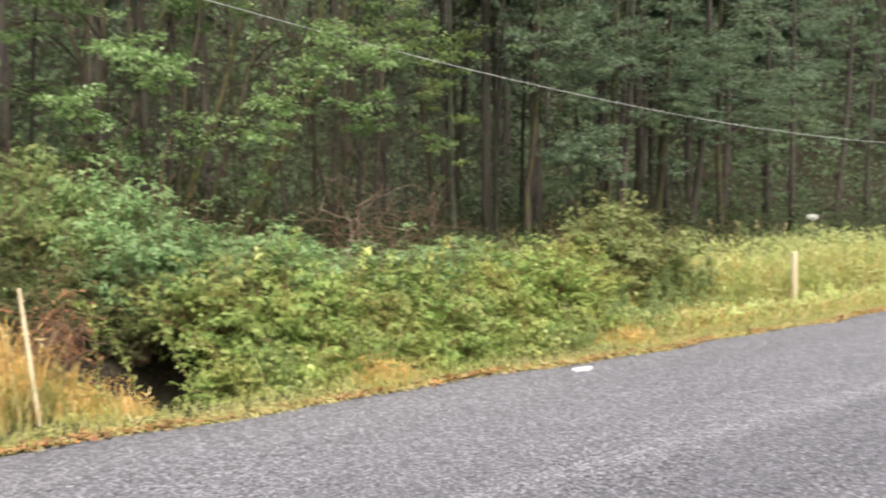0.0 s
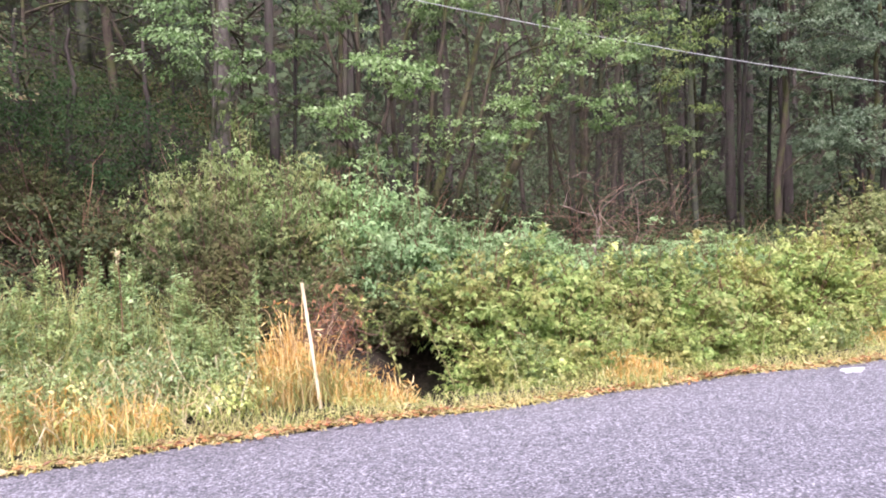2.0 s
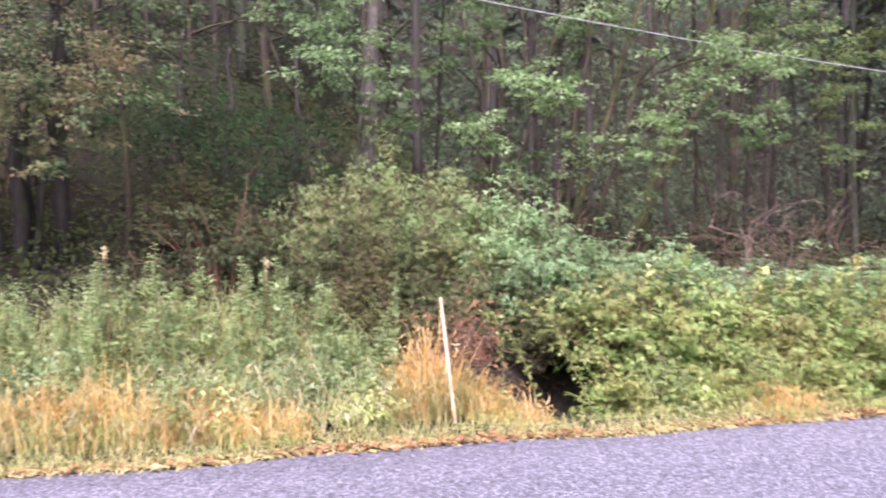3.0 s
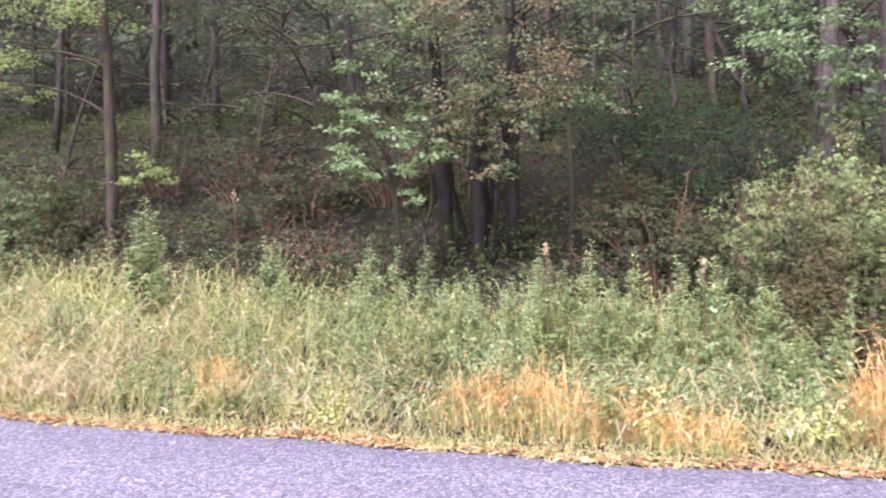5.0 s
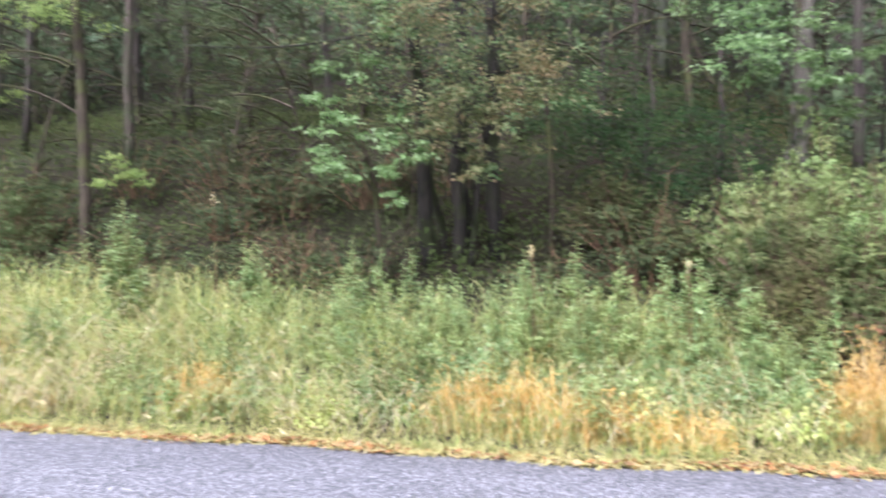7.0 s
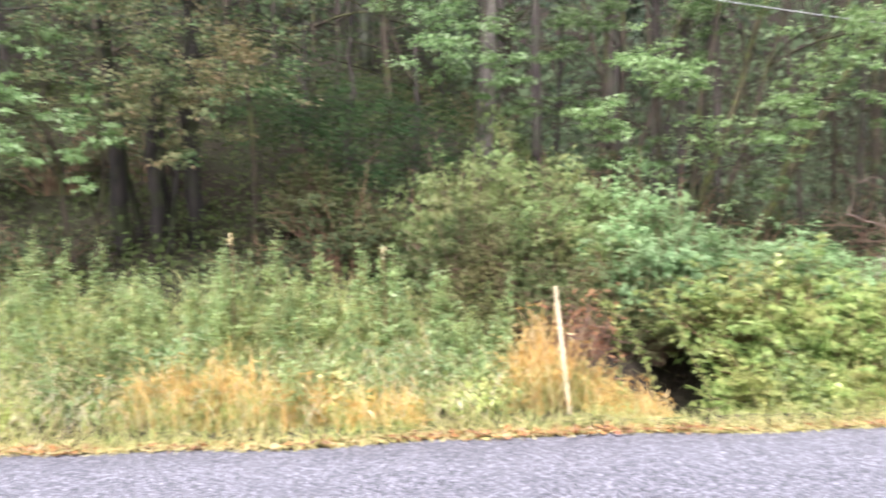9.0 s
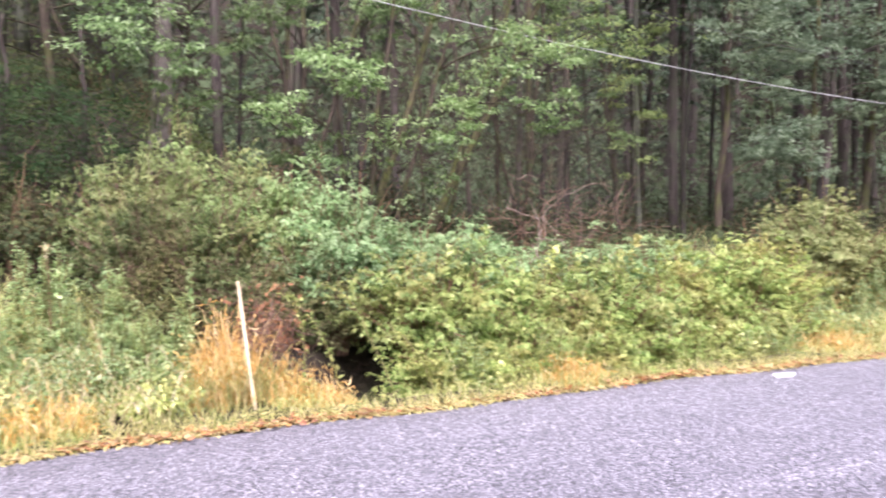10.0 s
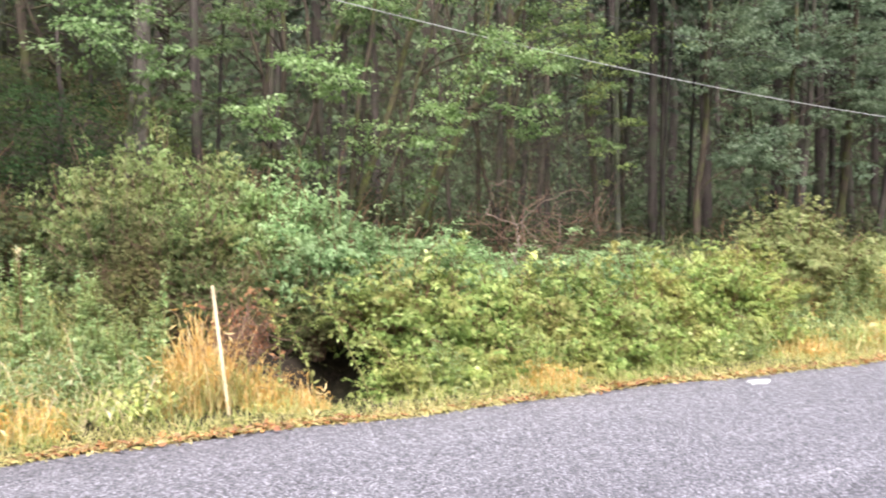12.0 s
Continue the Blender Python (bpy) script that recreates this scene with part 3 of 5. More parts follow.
def weed(h, seed, label, wide=0.17, count=120, leaf=0.085, leaf_mat=None):
    """An upright mugwort-like weed: leafy stem that ends in a narrow spire."""
    g = np.random.default_rng(seed)
    ob = thing("tall_weed", 0, 0, 0, label, "weed", "roadside weeds")
    p = curve_points((0, 0, 0), (g.normal(0, 0.07), g.normal(0, 0.07), h), (g.normal(0, 0.03), 0, 0), 6)
    z = np.sort(g.uniform(0.12, 1.0, count)) * h
    c = np.stack([np.interp(z, p[:, 2], p[:, 0]), np.interp(z, p[:, 2], p[:, 1]), z], 1)
    a = g.uniform(0, 6.28, count)
    d = np.stack([np.cos(a), np.sin(a), np.zeros(count)], 1)
    taper = (1.05 - z / h) ** 0.6
    start = c + d * (wide * 0.6 * taper * g.uniform(0, 1, count))[:, None]
    axis = d + np.array([0, 0, 0.35]) + g.normal(0, 0.3, (count, 3))
    normal = unit(np.array([0, 0, 1.0]) - d * 0.3 + g.normal(0, 0.3, (count, 3)))
    s = leaf * (0.4 + 0.75 * taper) * g.uniform(0.7, 1.3, count)
    mesh_from("stem", *tube(p, 0.006, 0.002, 4), STEM, ob)
    mesh_from("foliage", *slips(start, axis, normal, s, s * 0.27, 0.22), leaf_mat or WEED, ob, kind="stuff")
    return ob


def blades(g, x, y, z, h, w, bend):
    """Grass blades: curved, tapering strips of five triangles."""
    n = len(x)
    a = g.uniform(0, 6.28, n)
    d = np.stack([np.cos(a), np.sin(a), np.zeros(n)], 1)
    side = np.stack([-np.sin(a), np.cos(a), np.zeros(n)], 1) * (w * 0.5)[:, None]
    base = np.stack([x, y, z], 1)
    up = np.array([0, 0, 1.0])
    b = (bend * h)[:, None]
    hh = h[:, None]
    p1 = base + up * hh * 0.45 + d * b * 0.2
    p2 = base + up * hh * 0.82 + d * b * 0.6
    tip = base + up * hh * (1 - 0.35 * bend[:, None]) + d * b * 1.1
    v = np.stack([base - side, base + side, p1 - side * 0.9, p1 + side * 0.9, p2 - side * 0.6, p2 + side * 0.6, tip], 1).reshape(-1, 3)
    t = np.array([[0, 1, 3], [0, 3, 2], [2, 3, 5], [2, 5, 4], [4, 5, 6]])
    return v, (np.arange(n)[:, None, None] * 7 + t[None]).reshape(-1, 3), tip


def grass_patch(name, g, x, y, h, w, bend, material, label, sink=0.02):
    v, f, tip = blades(g, x, y, ground_height(x, y) - sink, h, w, bend)
    return tagged(mesh_from(name, v, f, material), label, "grass", kind="stuff"), tip


# ---- the verge: berry hedge, bramble mound, rounded bush ----
berry = [bush("berry_bush", 0.85, 0.8, 1.1, 95, 33, 0.051, 20 + k, BERRY, CANE, "yellow-green berry bush with three-part leaves beside the road", "roadside hedge", tufts=5, tier=0.07) for k in range(4)]
spots = [(3.15, 7.5, 1.02), (3.6, 7.2, 1.08), (4.2, 7.25, 0.9), (4.75, 7.15, 1.08), (5.5, 7.2, 1.0), (6.15, 7.25, 1.12), (6.85, 7.3, 0.98), (7.5, 7.5, 0.9),
         (2.98, 6.72, 0.62), (3.35, 6.8, 0.6), (3.8, 6.7, 0.66), (4.6, 6.65, 0.66), (5.4, 6.7, 0.66), (6.2, 6.7, 0.62), (7.0, 6.75, 0.55)]
scatter(berry, [(x, y, 47 * k, (0.95 if tall > 0.7 else 0.72) + 0.1 * math.sin(k * 2.3), tall * 1.1) for k, (x, y, tall) in enumerate(spots)])

bramble = [bush("bramble_bush", 1.05, 0.95, 1.5, 100, 43, 0.058, 40 + k, BRAMBLE, CANE, "blue-green bramble bush mounded on the bank foot", "bramble mound", slim=0.5, tufts=4, tier=0.085) for k in range(3)]
spots = [(2.3, 9.2, 1.8), (2.75, 8.6, 1.8), (3.35, 8.2, 1.5), (4.1, 8.3, 1.12), (5.2, 8.4, 1.0), (6.4, 8.3, 1.1)]
scatter(bramble, [(x, y, 71 * k, 0.95, tall / 1.5) for k, (x, y, tall) in enumerate(spots)])
olive = [bush("bramble_bush", 1.05, 0.95, 1.5, 110, 44, 0.056, 46 + k, OLIVE, RED_TWIG, "olive bramble bush with reddish canes on the mound", "bramble mound", slim=0.5, tufts=4, tier=0.085) for k in range(2)]
scatter(olive, [(0.72, 9.75, 20, 0.72, 1.27), (1.25, 9.8, 130, 0.75, 1.27), (1.8, 9.55, 300, 0.8, 1.22), (1.75, 9.0, 240, 0.85, 1.05)])

# Cane-rich brambles whose dark leaves paint the shade below the mound.
old = [bush("old_bramble_bush", 0.95, 0.8, 1.45, 100, 28, 0.05, 50 + k, SHADED_OLD_BRAMBLE, RED_TWIG, "old bramble with many bare canes, olive leaves darkened as in shade", "bramble mound", slim=0.5) for k in range(2)]
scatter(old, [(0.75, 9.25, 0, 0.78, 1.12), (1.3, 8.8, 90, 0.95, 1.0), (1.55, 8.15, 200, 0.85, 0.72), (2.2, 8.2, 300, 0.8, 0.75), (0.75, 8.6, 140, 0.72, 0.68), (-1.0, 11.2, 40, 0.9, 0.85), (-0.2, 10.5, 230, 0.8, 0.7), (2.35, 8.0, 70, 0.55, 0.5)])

rounded = bush("rounded_bush", 1.1, 0.9, 1.45, 110, 52, 0.052, 60, BROWNISH, CANE, "rounded bush with olive and brown turning leaves", "", tufts=5, tier=0.07)
put_first(rounded, 9.1, 8.1, 20, 1.12, 1.1)
place(rounded, 8.55, 8.35, 150, 0.85, 0.85)

def bushy_weed(h, seed, label):
    """A big mugwort: a leafy spire with short upright side shoots that narrow to its point."""
    g = np.random.default_rng(seed)
    ob = thing("bushy_weed", 0, 0, 0, label, "weed", "tall mugwort plants")
    stems, pos, axis, size = [], [], [], []
    for k in range(11):
        a = g.uniform(0, 6.28)
        z0 = 0.0 if k == 0 else h * (0.12 + 0.06 * k) * g.uniform(0.9, 1.1)
        z1 = h if k == 0 else z0 + h * g.uniform(0.14, 0.24)
        out = 0.0 if k == 0 else 0.17 * (1.05 - z1 / h) ** 0.7 * g.uniform(0.7, 1.2)
        p = curve_points((0, 0, z0), (math.cos(a) * out, math.sin(a) * out, z1), (math.cos(a) * out * 0.3, math.sin(a) * out * 0.3, 0), 6)
        stems.append(tube(p, 0.006, 0.002, 4))
        m = 145 if k == 0 else 43
        t = np.sort(g.uniform(0.12, 1.0, m) ** 0.85)
        c = np.stack([np.interp(t, np.linspace(0, 1, 6), p[:, i]) for i in range(3)], 1)
        b = g.uniform(0, 6.28, m)
        d = np.stack([np.cos(b), np.sin(b), np.zeros(m)], 1)
        pos.append(c + d * 0.008)
        axis.append(d + np.array([0, 0, 0.45]) + g.normal(0, 0.25, (m, 3)))
        size.append((0.024 + 0.036 * (1.0 - c[:, 2] / h) ** 0.7) * g.uniform(0.7, 1.25, m))
    pos, axis, size = np.concatenate(pos), np.concatenate(axis), np.concatenate(size)
    mesh_from("stem_work", *join(*stems), STEM, ob, kind="stuff")
    mesh_from("foliage", *slips(pos, axis, unit(np.array([0, 0, 1.0]) + g.normal(0, 0.35, pos.shape)), size, size * 0.34, 0.25), WEED, ob, kind="stuff")
    return ob


# ---- weeds and grass of the left verge ----
weeds = [weed(1.0, 80 + k, "upright grey-green leafy weed in the verge", 0.13 + 0.02 * (k % 3), 120, 0.072) for k in range(6)]
g = np.random.default_rng(11)
spots = []
for k in range(285):
    y = g.uniform(6.45, 9.1)
    x = g.uniform(-13.5, 1.0)
    if x > 0.3 and y < 6.9 or x > -1.3 and k % 5 < 2:
        continue
    low = (1.0 - 0.18 * smooth_step(-4, 0.5, x)) * (1.35 - 0.35 * smooth_step(-13, -8.5, x))
    spots.append((x, y, g.uniform(0, 360), g.uniform(0.9, 1.3), (0.4 + 0.3 * (y - 6.4)) * g.uniform(0.7, 1.12) * low))
big = []
for x, y, top in ((-6.08, 8.2, 1.9), (-5.98, 8.12, 1.65), (-6.18, 8.25, 1.7), (-6.05, 8.1, 1.35), (-3.3, 8.0, 1.42), (-3.05, 8.1, 1.3), (-2.75, 8.1, 1.3), (-1.5, 7.5, 1.3), (-1.3, 7.6, 1.2),
                  (-0.7, 7.6, 1.27), (-0.35, 7.6, 1.22), (-1.06, 7.6, 1.36), (-0.16, 7.6, 1.22), (-4.54, 8.3, 1.4), (-9.59, 8.3, 1.98), (-8.95, 8.3, 1.78), (-10.35, 8.3, 1.8), (-8.38, 8.3, 1.72), (-0.05, 7.6, 1.2), (0.45, 7.8, 1.0), (-9.6, 8.2, 1.75), (-8.8, 8.2, 1.65), (-8.3, 8.2, 1.6), (-4.6, 8.2, 1.42), (-10.5, 8.1, 1.6), (0.35, 8.0, 1.04)):
    big.append((x, y, 40 * x, 2.3 if x < -5.9 else 1.4, top + 0.08 - float(ground_height(x, y))))
for x, y, top in ((7.3, 6.6, 0.6), (7.6, 6.9, 0.75), (7.9, 6.6, 0.55), (8.0, 7.2, 0.8), (8.3, 6.9, 0.6), (8.6, 7.2, 0.75), (7.5, 7.3, 0.9), (9.0, 7.1, 0.6), (9.6, 7.4, 0.7), (10.2, 7.6, 0.8), (8.4, 7.0, 0.9), (8.8, 7.15, 1.0), (9.2, 7.25, 0.95), (9.5, 7.2, 0.85), (8.95, 6.95, 0.7), (8.6, 6.8, 0.65), (9.9, 7.3, 0.75), (9.3, 7.0, 0.7)):
    big.append((x, y, 50 * x, 1.25, top))
for k in range(26):
    x = g.uniform(-2.4, 0.75)
    big.append((x, g.uniform(7.0, 8.1), 53 * k, g.uniform(1.0, 1.3), g.uniform(0.7, 1.05) * (1.0 - 0.3 * float(smooth_step(-1.2, 0.2, x)))))
for k in range(9):
    big.append((0.3 + 0.08 * k, 6.85 + 0.8 * ((k * 0.37) % 1), 61 * k, 1.3, 0.5 + 0.25 * ((k * 0.61) % 1)))
for k in range(26):
    x, y = g.uniform(-13, -1), g.uniform(7.0, 8.6)
    big.append((x, y, 37 * k, g.uniform(0.8, 1.15), g.uniform(0.7, 1.1) * (1.0 - 0.22 * float(smooth_step(-2.5, 0.6, x)))))
for k in range(26):
    spots.append((g.uniform(2.7, 8.0), g.uniform(6.2, 6.5), g.uniform(0, 360), g.uniform(0.9, 1.2), g.uniform(0.28, 0.6)))
for k in range(60):
    spots.append((g.uniform(-5.0, 0.6), g.uniform(6.25, 7.0), g.uniform(0, 360), g.uniform(1.0, 1.4), g.uniform(0.25, 0.5)))
scatter(weeds, spots)
scatter([bushy_weed(1.0, 90 + k, "bushy grey-green mugwort plant with pointed top") for k in range(4)], big)
sets = []
for k in range(110):
    x, y = g.uniform(8.5, 24), g.uniform(7.9, 9.8)
    me = weeds[k % 6].children[1].data
    co = np.empty(len(me.vertices) * 3, np.float32)
    me.vertices.foreach_get("co", co)
    ix = np.empty(len(me.loops), np.int32)
    me.loops.foreach_get("vertex_index", ix)
    tall = (0.5 + 0.18 * (y - 7)) * g.uniform(0.7, 1.1)
    sets.append((co.reshape(-1, 3) * [1.5, 1.5, tall * 0.9] + [x, y, float(ground_height(x, y))], ix.reshape(-1, 3)))
tagged(mesh_from("far_weeds", *join(*sets), WEED), "tall leafy weeds on the far verge", "weeds", kind="stuff")

n = 30000
x, y = 0.9 - 14.9 * g.uniform(0, 1, n) ** 1.2, 6.3 + g.uniform(0, 1, n) ** 1.3 * 3.0
p = np.stack([x, y, ground_height(x, y) + g.uniform(0.02, 1, n) * (0.2 + 0.27 * (y - 6.1)) * (1 - 0.3 * smooth_step(-6, -1, x))], 1)
s = g.uniform(0.022, 0.058, n)
tagged(mesh_from("low_weeds", *slips(p, g.normal(0, 1, (n, 3)) + [0, 0, 0.5], unit(g.normal(0, 0.5, (n, 3)) + [0, -0.3, 1]), s, s * 0.32), WEED),
       "low leafy weeds filling the verge", "weeds", kind="stuff")

n = 12500
tx, ty, which = g.uniform(-15, 0.7, 620), 6.15 + g.uniform(0, 1, 620) ** 1.2 * 2.7, g.integers(0, 620, n)
loose = g.uniform(0, 1, n) < 0.35
x = np.where(loose, g.uniform(-15, 0.8, n), tx[which] + g.normal(0, 0.09, n))
y = np.where(loose, 6.1 + g.uniform(0, 1, n) ** 1.3 * 2.8, np.maximum(6.05, ty[which] + g.normal(0, 0.09, n)))
h = (0.25 + 0.3 * (y - 6)) * g.uniform(0.6, 1.25, n) * (1 - 0.3 * smooth_step(-6, -1, x)) * (1.4 - 0.4 * smooth_step(-13, -8.5, x))
ob, tip = grass_patch("verge_grass", g, x, y, h, g.uniform(0.005, 0.009, n) * (1 + 0.7 * (1 - smooth_step(-7, -4, x))), g.uniform(0.3, 1.7, n), GRASS, "tall yellow-green verge grass going to seed")
pick = tip[g.uniform(0, 1, n) < 0.13]
k = len(pick)
tagged(mesh_from("seed_heads", *leaves(pick, g.normal(0, 0.6, (k, 3)) + [0, 0, -0.2], g.normal(0, 1, (k, 3)), g.uniform(0.05, 0.13, k), 0.013), SEED), "pale grass seed heads above the verge", "grass", kind="stuff")

n = 3500
x = np.where(g.uniform(0, 1, n) < 0.9, g.uniform(-14, -5.0, n), g.uniform(-4.5, 0.7, n))
y = 6.12 + g.uniform(0, 1, n) ** 1.5 * np.where(x < -5, 2.0, 1.0)
ob, tip = grass_patch("straw_grass", g, x, y, (0.28 + 0.3 * (y - 6)) * g.uniform(0.6, 1.3, n), g.uniform(0.005, 0.012, n), g.uniform(0.9, 2.2, n), SEED, "bleached straw-coloured dead grass among the weeds")
pick = tip[g.uniform(0, 1, n) < 0.2]
k = len(pick)
tagged(mesh_from("straw_seed", *leaves(pick, g.normal(0, 0.5, (k, 3)) + [0, 0, -0.3], g.normal(0, 1, (k, 3)), g.uniform(0.05, 0.13, k), 0.014), SEED), "drooping bleached seed heads of dead grass", "grass", kind="stuff")

n = 11000
x = g.uniform(-14, 16, n)
y = 5.8 + road_edge(x) + np.abs(g.normal(0, 0.24, n))
grass_patch("short_grass", g, x, y, g.uniform(0.02, 0.14, n), g.uniform(0.003, 0.007, n), g.uniform(0.5, 2.0, n), GRASS, "short yellowing grass along the road edge", 0.0)
n = 5500
x = g.uniform(-14, 16, n)
y = 5.79 + road_edge(x) + np.abs(g.normal(0, 0.17, n))
grass_patch("short_straw", g, x, y, g.uniform(0.02, 0.12, n), g.uniform(0.003, 0.008, n), g.uniform(0.6, 2.2, n), STRAW, "short dead straw along the road edge", 0.0)

# Strong light on this verge is put into the pale leaf colour.
n = 38000
x = g.uniform(7.6, 28, n)
y = 6.15 + g.uniform(0, 1, n) ** 1.1 * 3.4
p = np.stack([x, y, ground_height(x, y) + g.uniform(0.02, 1, n) * (0.2 + 0.14 * (y - 6))], 1)
s = g.uniform(0.045, 0.12, n)
tagged(mesh_from("far_verge_weeds", *slips(p, g.normal(0, 0.8, (n, 3)) + [0, 0, 0.5], unit(g.normal(0, 0.4, (n, 3)) + [0, -0.4, 1.0]), s, s * 0.4), BRIGHT_WEED),
       "yellow-green weeds past the hedge, coloured pale as if brightly lit", "weeds", kind="stuff")

n = 5500
x = g.uniform(7.2, 28, n)
y = 6.0 + g.uniform(0, 1, n) ** 1.4 * 3.4
grass_patch("far_verge_grass", g, x, y, (0.3 + 0.17 * (y - 6)) * g.uniform(0.5, 1.3, n), g.uniform(0.004, 0.008, n), g.uniform(0.3, 1.3, n), GRASS, "pale tall grass on the verge past the hedge")


n = 900
x = g.uniform(2.7, 8.2, n)
y = g.uniform(6.15, 6.75, n)
grass_patch("hedge_straw", g, x, y, g.uniform(0.15, 0.55, n), g.uniform(0.004, 0.007, n), g.uniform(0.2, 1.2, n), GRASS, "thin straw stems standing in front of the hedge")


def dry_clump(x, y, r, h, n, seed, straw=None):
    g = np.random.default_rng(seed)
    ob = thing("dry_grass_clump", x, y, float(ground_height(x, y)), "clump of yellow dead grass on the far verge" if straw else "clump of dead orange-brown grass on the road edge", "grass", "dry grass clumps")
    tuft = g.uniform(-1.25, 1.25, 14)
    px, py = tuft[g.integers(0, 14, n)] * r + g.normal(0, 0.05, n), g.normal(0, 0.15, n)
    v, f, tip = blades(g, px, py, np.full(n, -0.03), h * np.where(g.uniform(0, 1, n) < 0.8, g.uniform(0.2, 0.75, n), g.uniform(0.75, 0.98, n)) * (0.55 + 0.55 * np.sin(px * 11 + py * 9 + seed) ** 2) * (1.05 - 0.45 * np.minimum(1, np.abs(px) / (1.3 * r)) ** 2), g.uniform(0.005, 0.013, n), np.minimum(g.uniform(0.08, 1.0, n), g.uniform(0.15, 1.0, n)))
    mesh_from("dead_grass", v, f, straw or DRY, ob, kind="stuff")
    m = n // 2
    v, f, low_tip = blades(g, g.uniform(-1.3, 1.3, m) * r, g.normal(-0.08, 0.14, m), np.full(m, -0.03), h * g.uniform(0.15, 0.6, m), g.uniform(0.004, 0.01, m), g.uniform(0.2, 1.6, m))
    mesh_from("green_grass", v, f, GRASS, ob, kind="stuff")
    pick = tip[g.uniform(0, 1, n) < 0.4]
    k = len(pick)
    mesh_from("seed_fluff", *leaves(pick, g.normal(0, 0.6, (k, 3)), g.normal(0, 1, (k, 3)), g.uniform(0.04, 0.1, k), 0.009), straw or DRY, ob, kind="stuff")


for k, (x, y, r, h) in enumerate(((1.2, 6.74, 0.2, 0.88), (1.0, 6.68, 0.13, 0.72), (1.55, 6.6, 0.15, 0.45), (1.86, 6.46, 0.14, 0.42), (-1.65, 6.5, 0.3, 0.62), (-1.35, 6.48, 0.3, 0.66), (-1.1, 6.4, 0.3, 0.46), (-0.6, 6.4, 0.3, 0.42), (-0.15, 6.3, 0.2, 0.36), (-4.1, 6.6, 0.16, 0.6), (-10.8, 6.8, 0.7, 0.6), (-8.3, 7.3, 0.6, 0.75), (-10.1, 7.5, 0.6, 0.8), (-11.9, 7.4, 0.7, 0.8), (-6.9, 7.1, 0.35, 0.7),
                                  (-7.5, 6.6, 0.7, 0.5), (-9.0, 6.7, 0.8, 0.55), (8.0, 6.5, 0.5, 0.45), (9.2, 6.6, 0.7, 0.5), (10.5, 6.8, 0.8, 0.5), (9.9, 7.4, 0.8, 0.65), (11.3, 7.5, 0.9, 0.7), (12.6, 7.6, 1.0, 0.75), (14.2, 7.8, 1.2, 0.75), (16.0, 8.0, 1.3, 0.7), (3.9, 6.2, 0.2, 0.3), (7.0, 6.25, 0.25, 0.3), (-6.2, 6.4, 0.6, 0.35))):
    dry_clump(x, y, r, h, 620 if r < 0.5 else 800, 200 + k, GRASS if x > 9.5 else None)

n = 22000
x = g.uniform(-14, 17, n)
y = 5.715 + road_edge(x) + np.abs(g.normal(0, 0.16, n))
p = np.stack([x, y, np.maximum(ground_height(x, y), 0.0) + g.uniform(0.004, 0.026, n)], 1)
s = g.uniform(0.03, 0.11, n)
tagged(mesh_from("dead_thatch", *slips(p, g.normal(0, 1, (n, 3)) * [1, 1, 0.2], unit(g.normal(0, 0.3, (n, 3)) + [0, 0, 1]), s, 0.012), STRAW),
       "flattened yellow dead grass on the road shoulder", "grass", kind="stuff")

n = 3800
x = g.uniform(7.3, 18, n)
y = 5.95 + g.uniform(0, 1, n) ** 1.2 * 2.2
grass_patch("dry_verge_grass", g, x, y, (0.2 + 0.2 * (y - 5.9)) * g.uniform(0.5, 1.3, n), g.uniform(0.004, 0.009, n), g.uniform(0.1, 1.2, n), DRY, "dry orange and yellow grass past the hedge")

n = 8500
x = g.uniform(-13, 17, n)
keep = g.uniform(0, 1, n) < 0.6 + 0.4 * np.sin(1.3 * x + 1.5 * np.sin(3.1 * x))
x, n = x[keep], int(keep.sum())
y = 5.765 + g.normal(0, 0.05, n) + road_edge(x)
p = np.stack([x, y, 0.012 + g.uniform(0, 0.025, n)], 1)
s = g.uniform(0.02, 0.05, n) * np.where(g.uniform(0, 1, n) < 0.12, 1.8, 1.0)
tagged(mesh_from("fallen_leaves", *leaves(p, g.normal(0, 1, (n, 3)) * [1, 1, 0.15], unit(g.normal(0, 0.3, (n, 3)) + [0, 0, 1]), s, s * 0.65, 0.12, -0.1), FALLEN),
       "orange and yellow fallen leaves along the road edge", "leaves", kind="stuff")


# ---- stakes, litter, cables ----
def stake(x, y, h, w, d, lean_x, lean_y, label):
    """A sawn lath with a chamfered head and a pointed foot."""
    bm = bmesh.new()
    prof = [(-0.25, 0.15), (0.0, 1.0), (h - 0.012, 1.0), (h, 0.72)]
    rings = []
    for z, s in prof:
        rings.append([bm.verts.new((sx * w * 0.5 * s, sy * d * 0.5 * s, z)) for sx, sy in ((-1, -1), (1, -1), (1, 1), (-1, 1))])
    for a, b in zip(rings, rings[1:]):
        for i in range(4):
            bm.faces.new((a[i], a[(i + 1) % 4], b[(i + 1) % 4], b[i]))
    bm.faces.new(rings[0][::-1])
    bm.faces.new(rings[-1])
    bmesh.ops.bevel(bm, geom=[e for e in bm.edges if abs(e.verts[0].co.z - e.verts[1].co.z) > 0.1], offset=0.002, segments=1, affect='EDGES')
    me = bpy.data.meshes.new("wooden_stake")
    bm.to_mesh(me)
    bm.free()
    me.materials.append(LATH)
    ob = new("wooden_stake", me)
    ob.matrix_basis = pose(x, y, float(ground_height(x, y)), lean_y, lean_x, 8)
    return tagged(ob, label, "stake", "survey stakes")


stake(1.26, 6.33, 0.97, 0.024, 0.012, -5.5, -2, "thin weathered wooden stake leaning in dead grass")
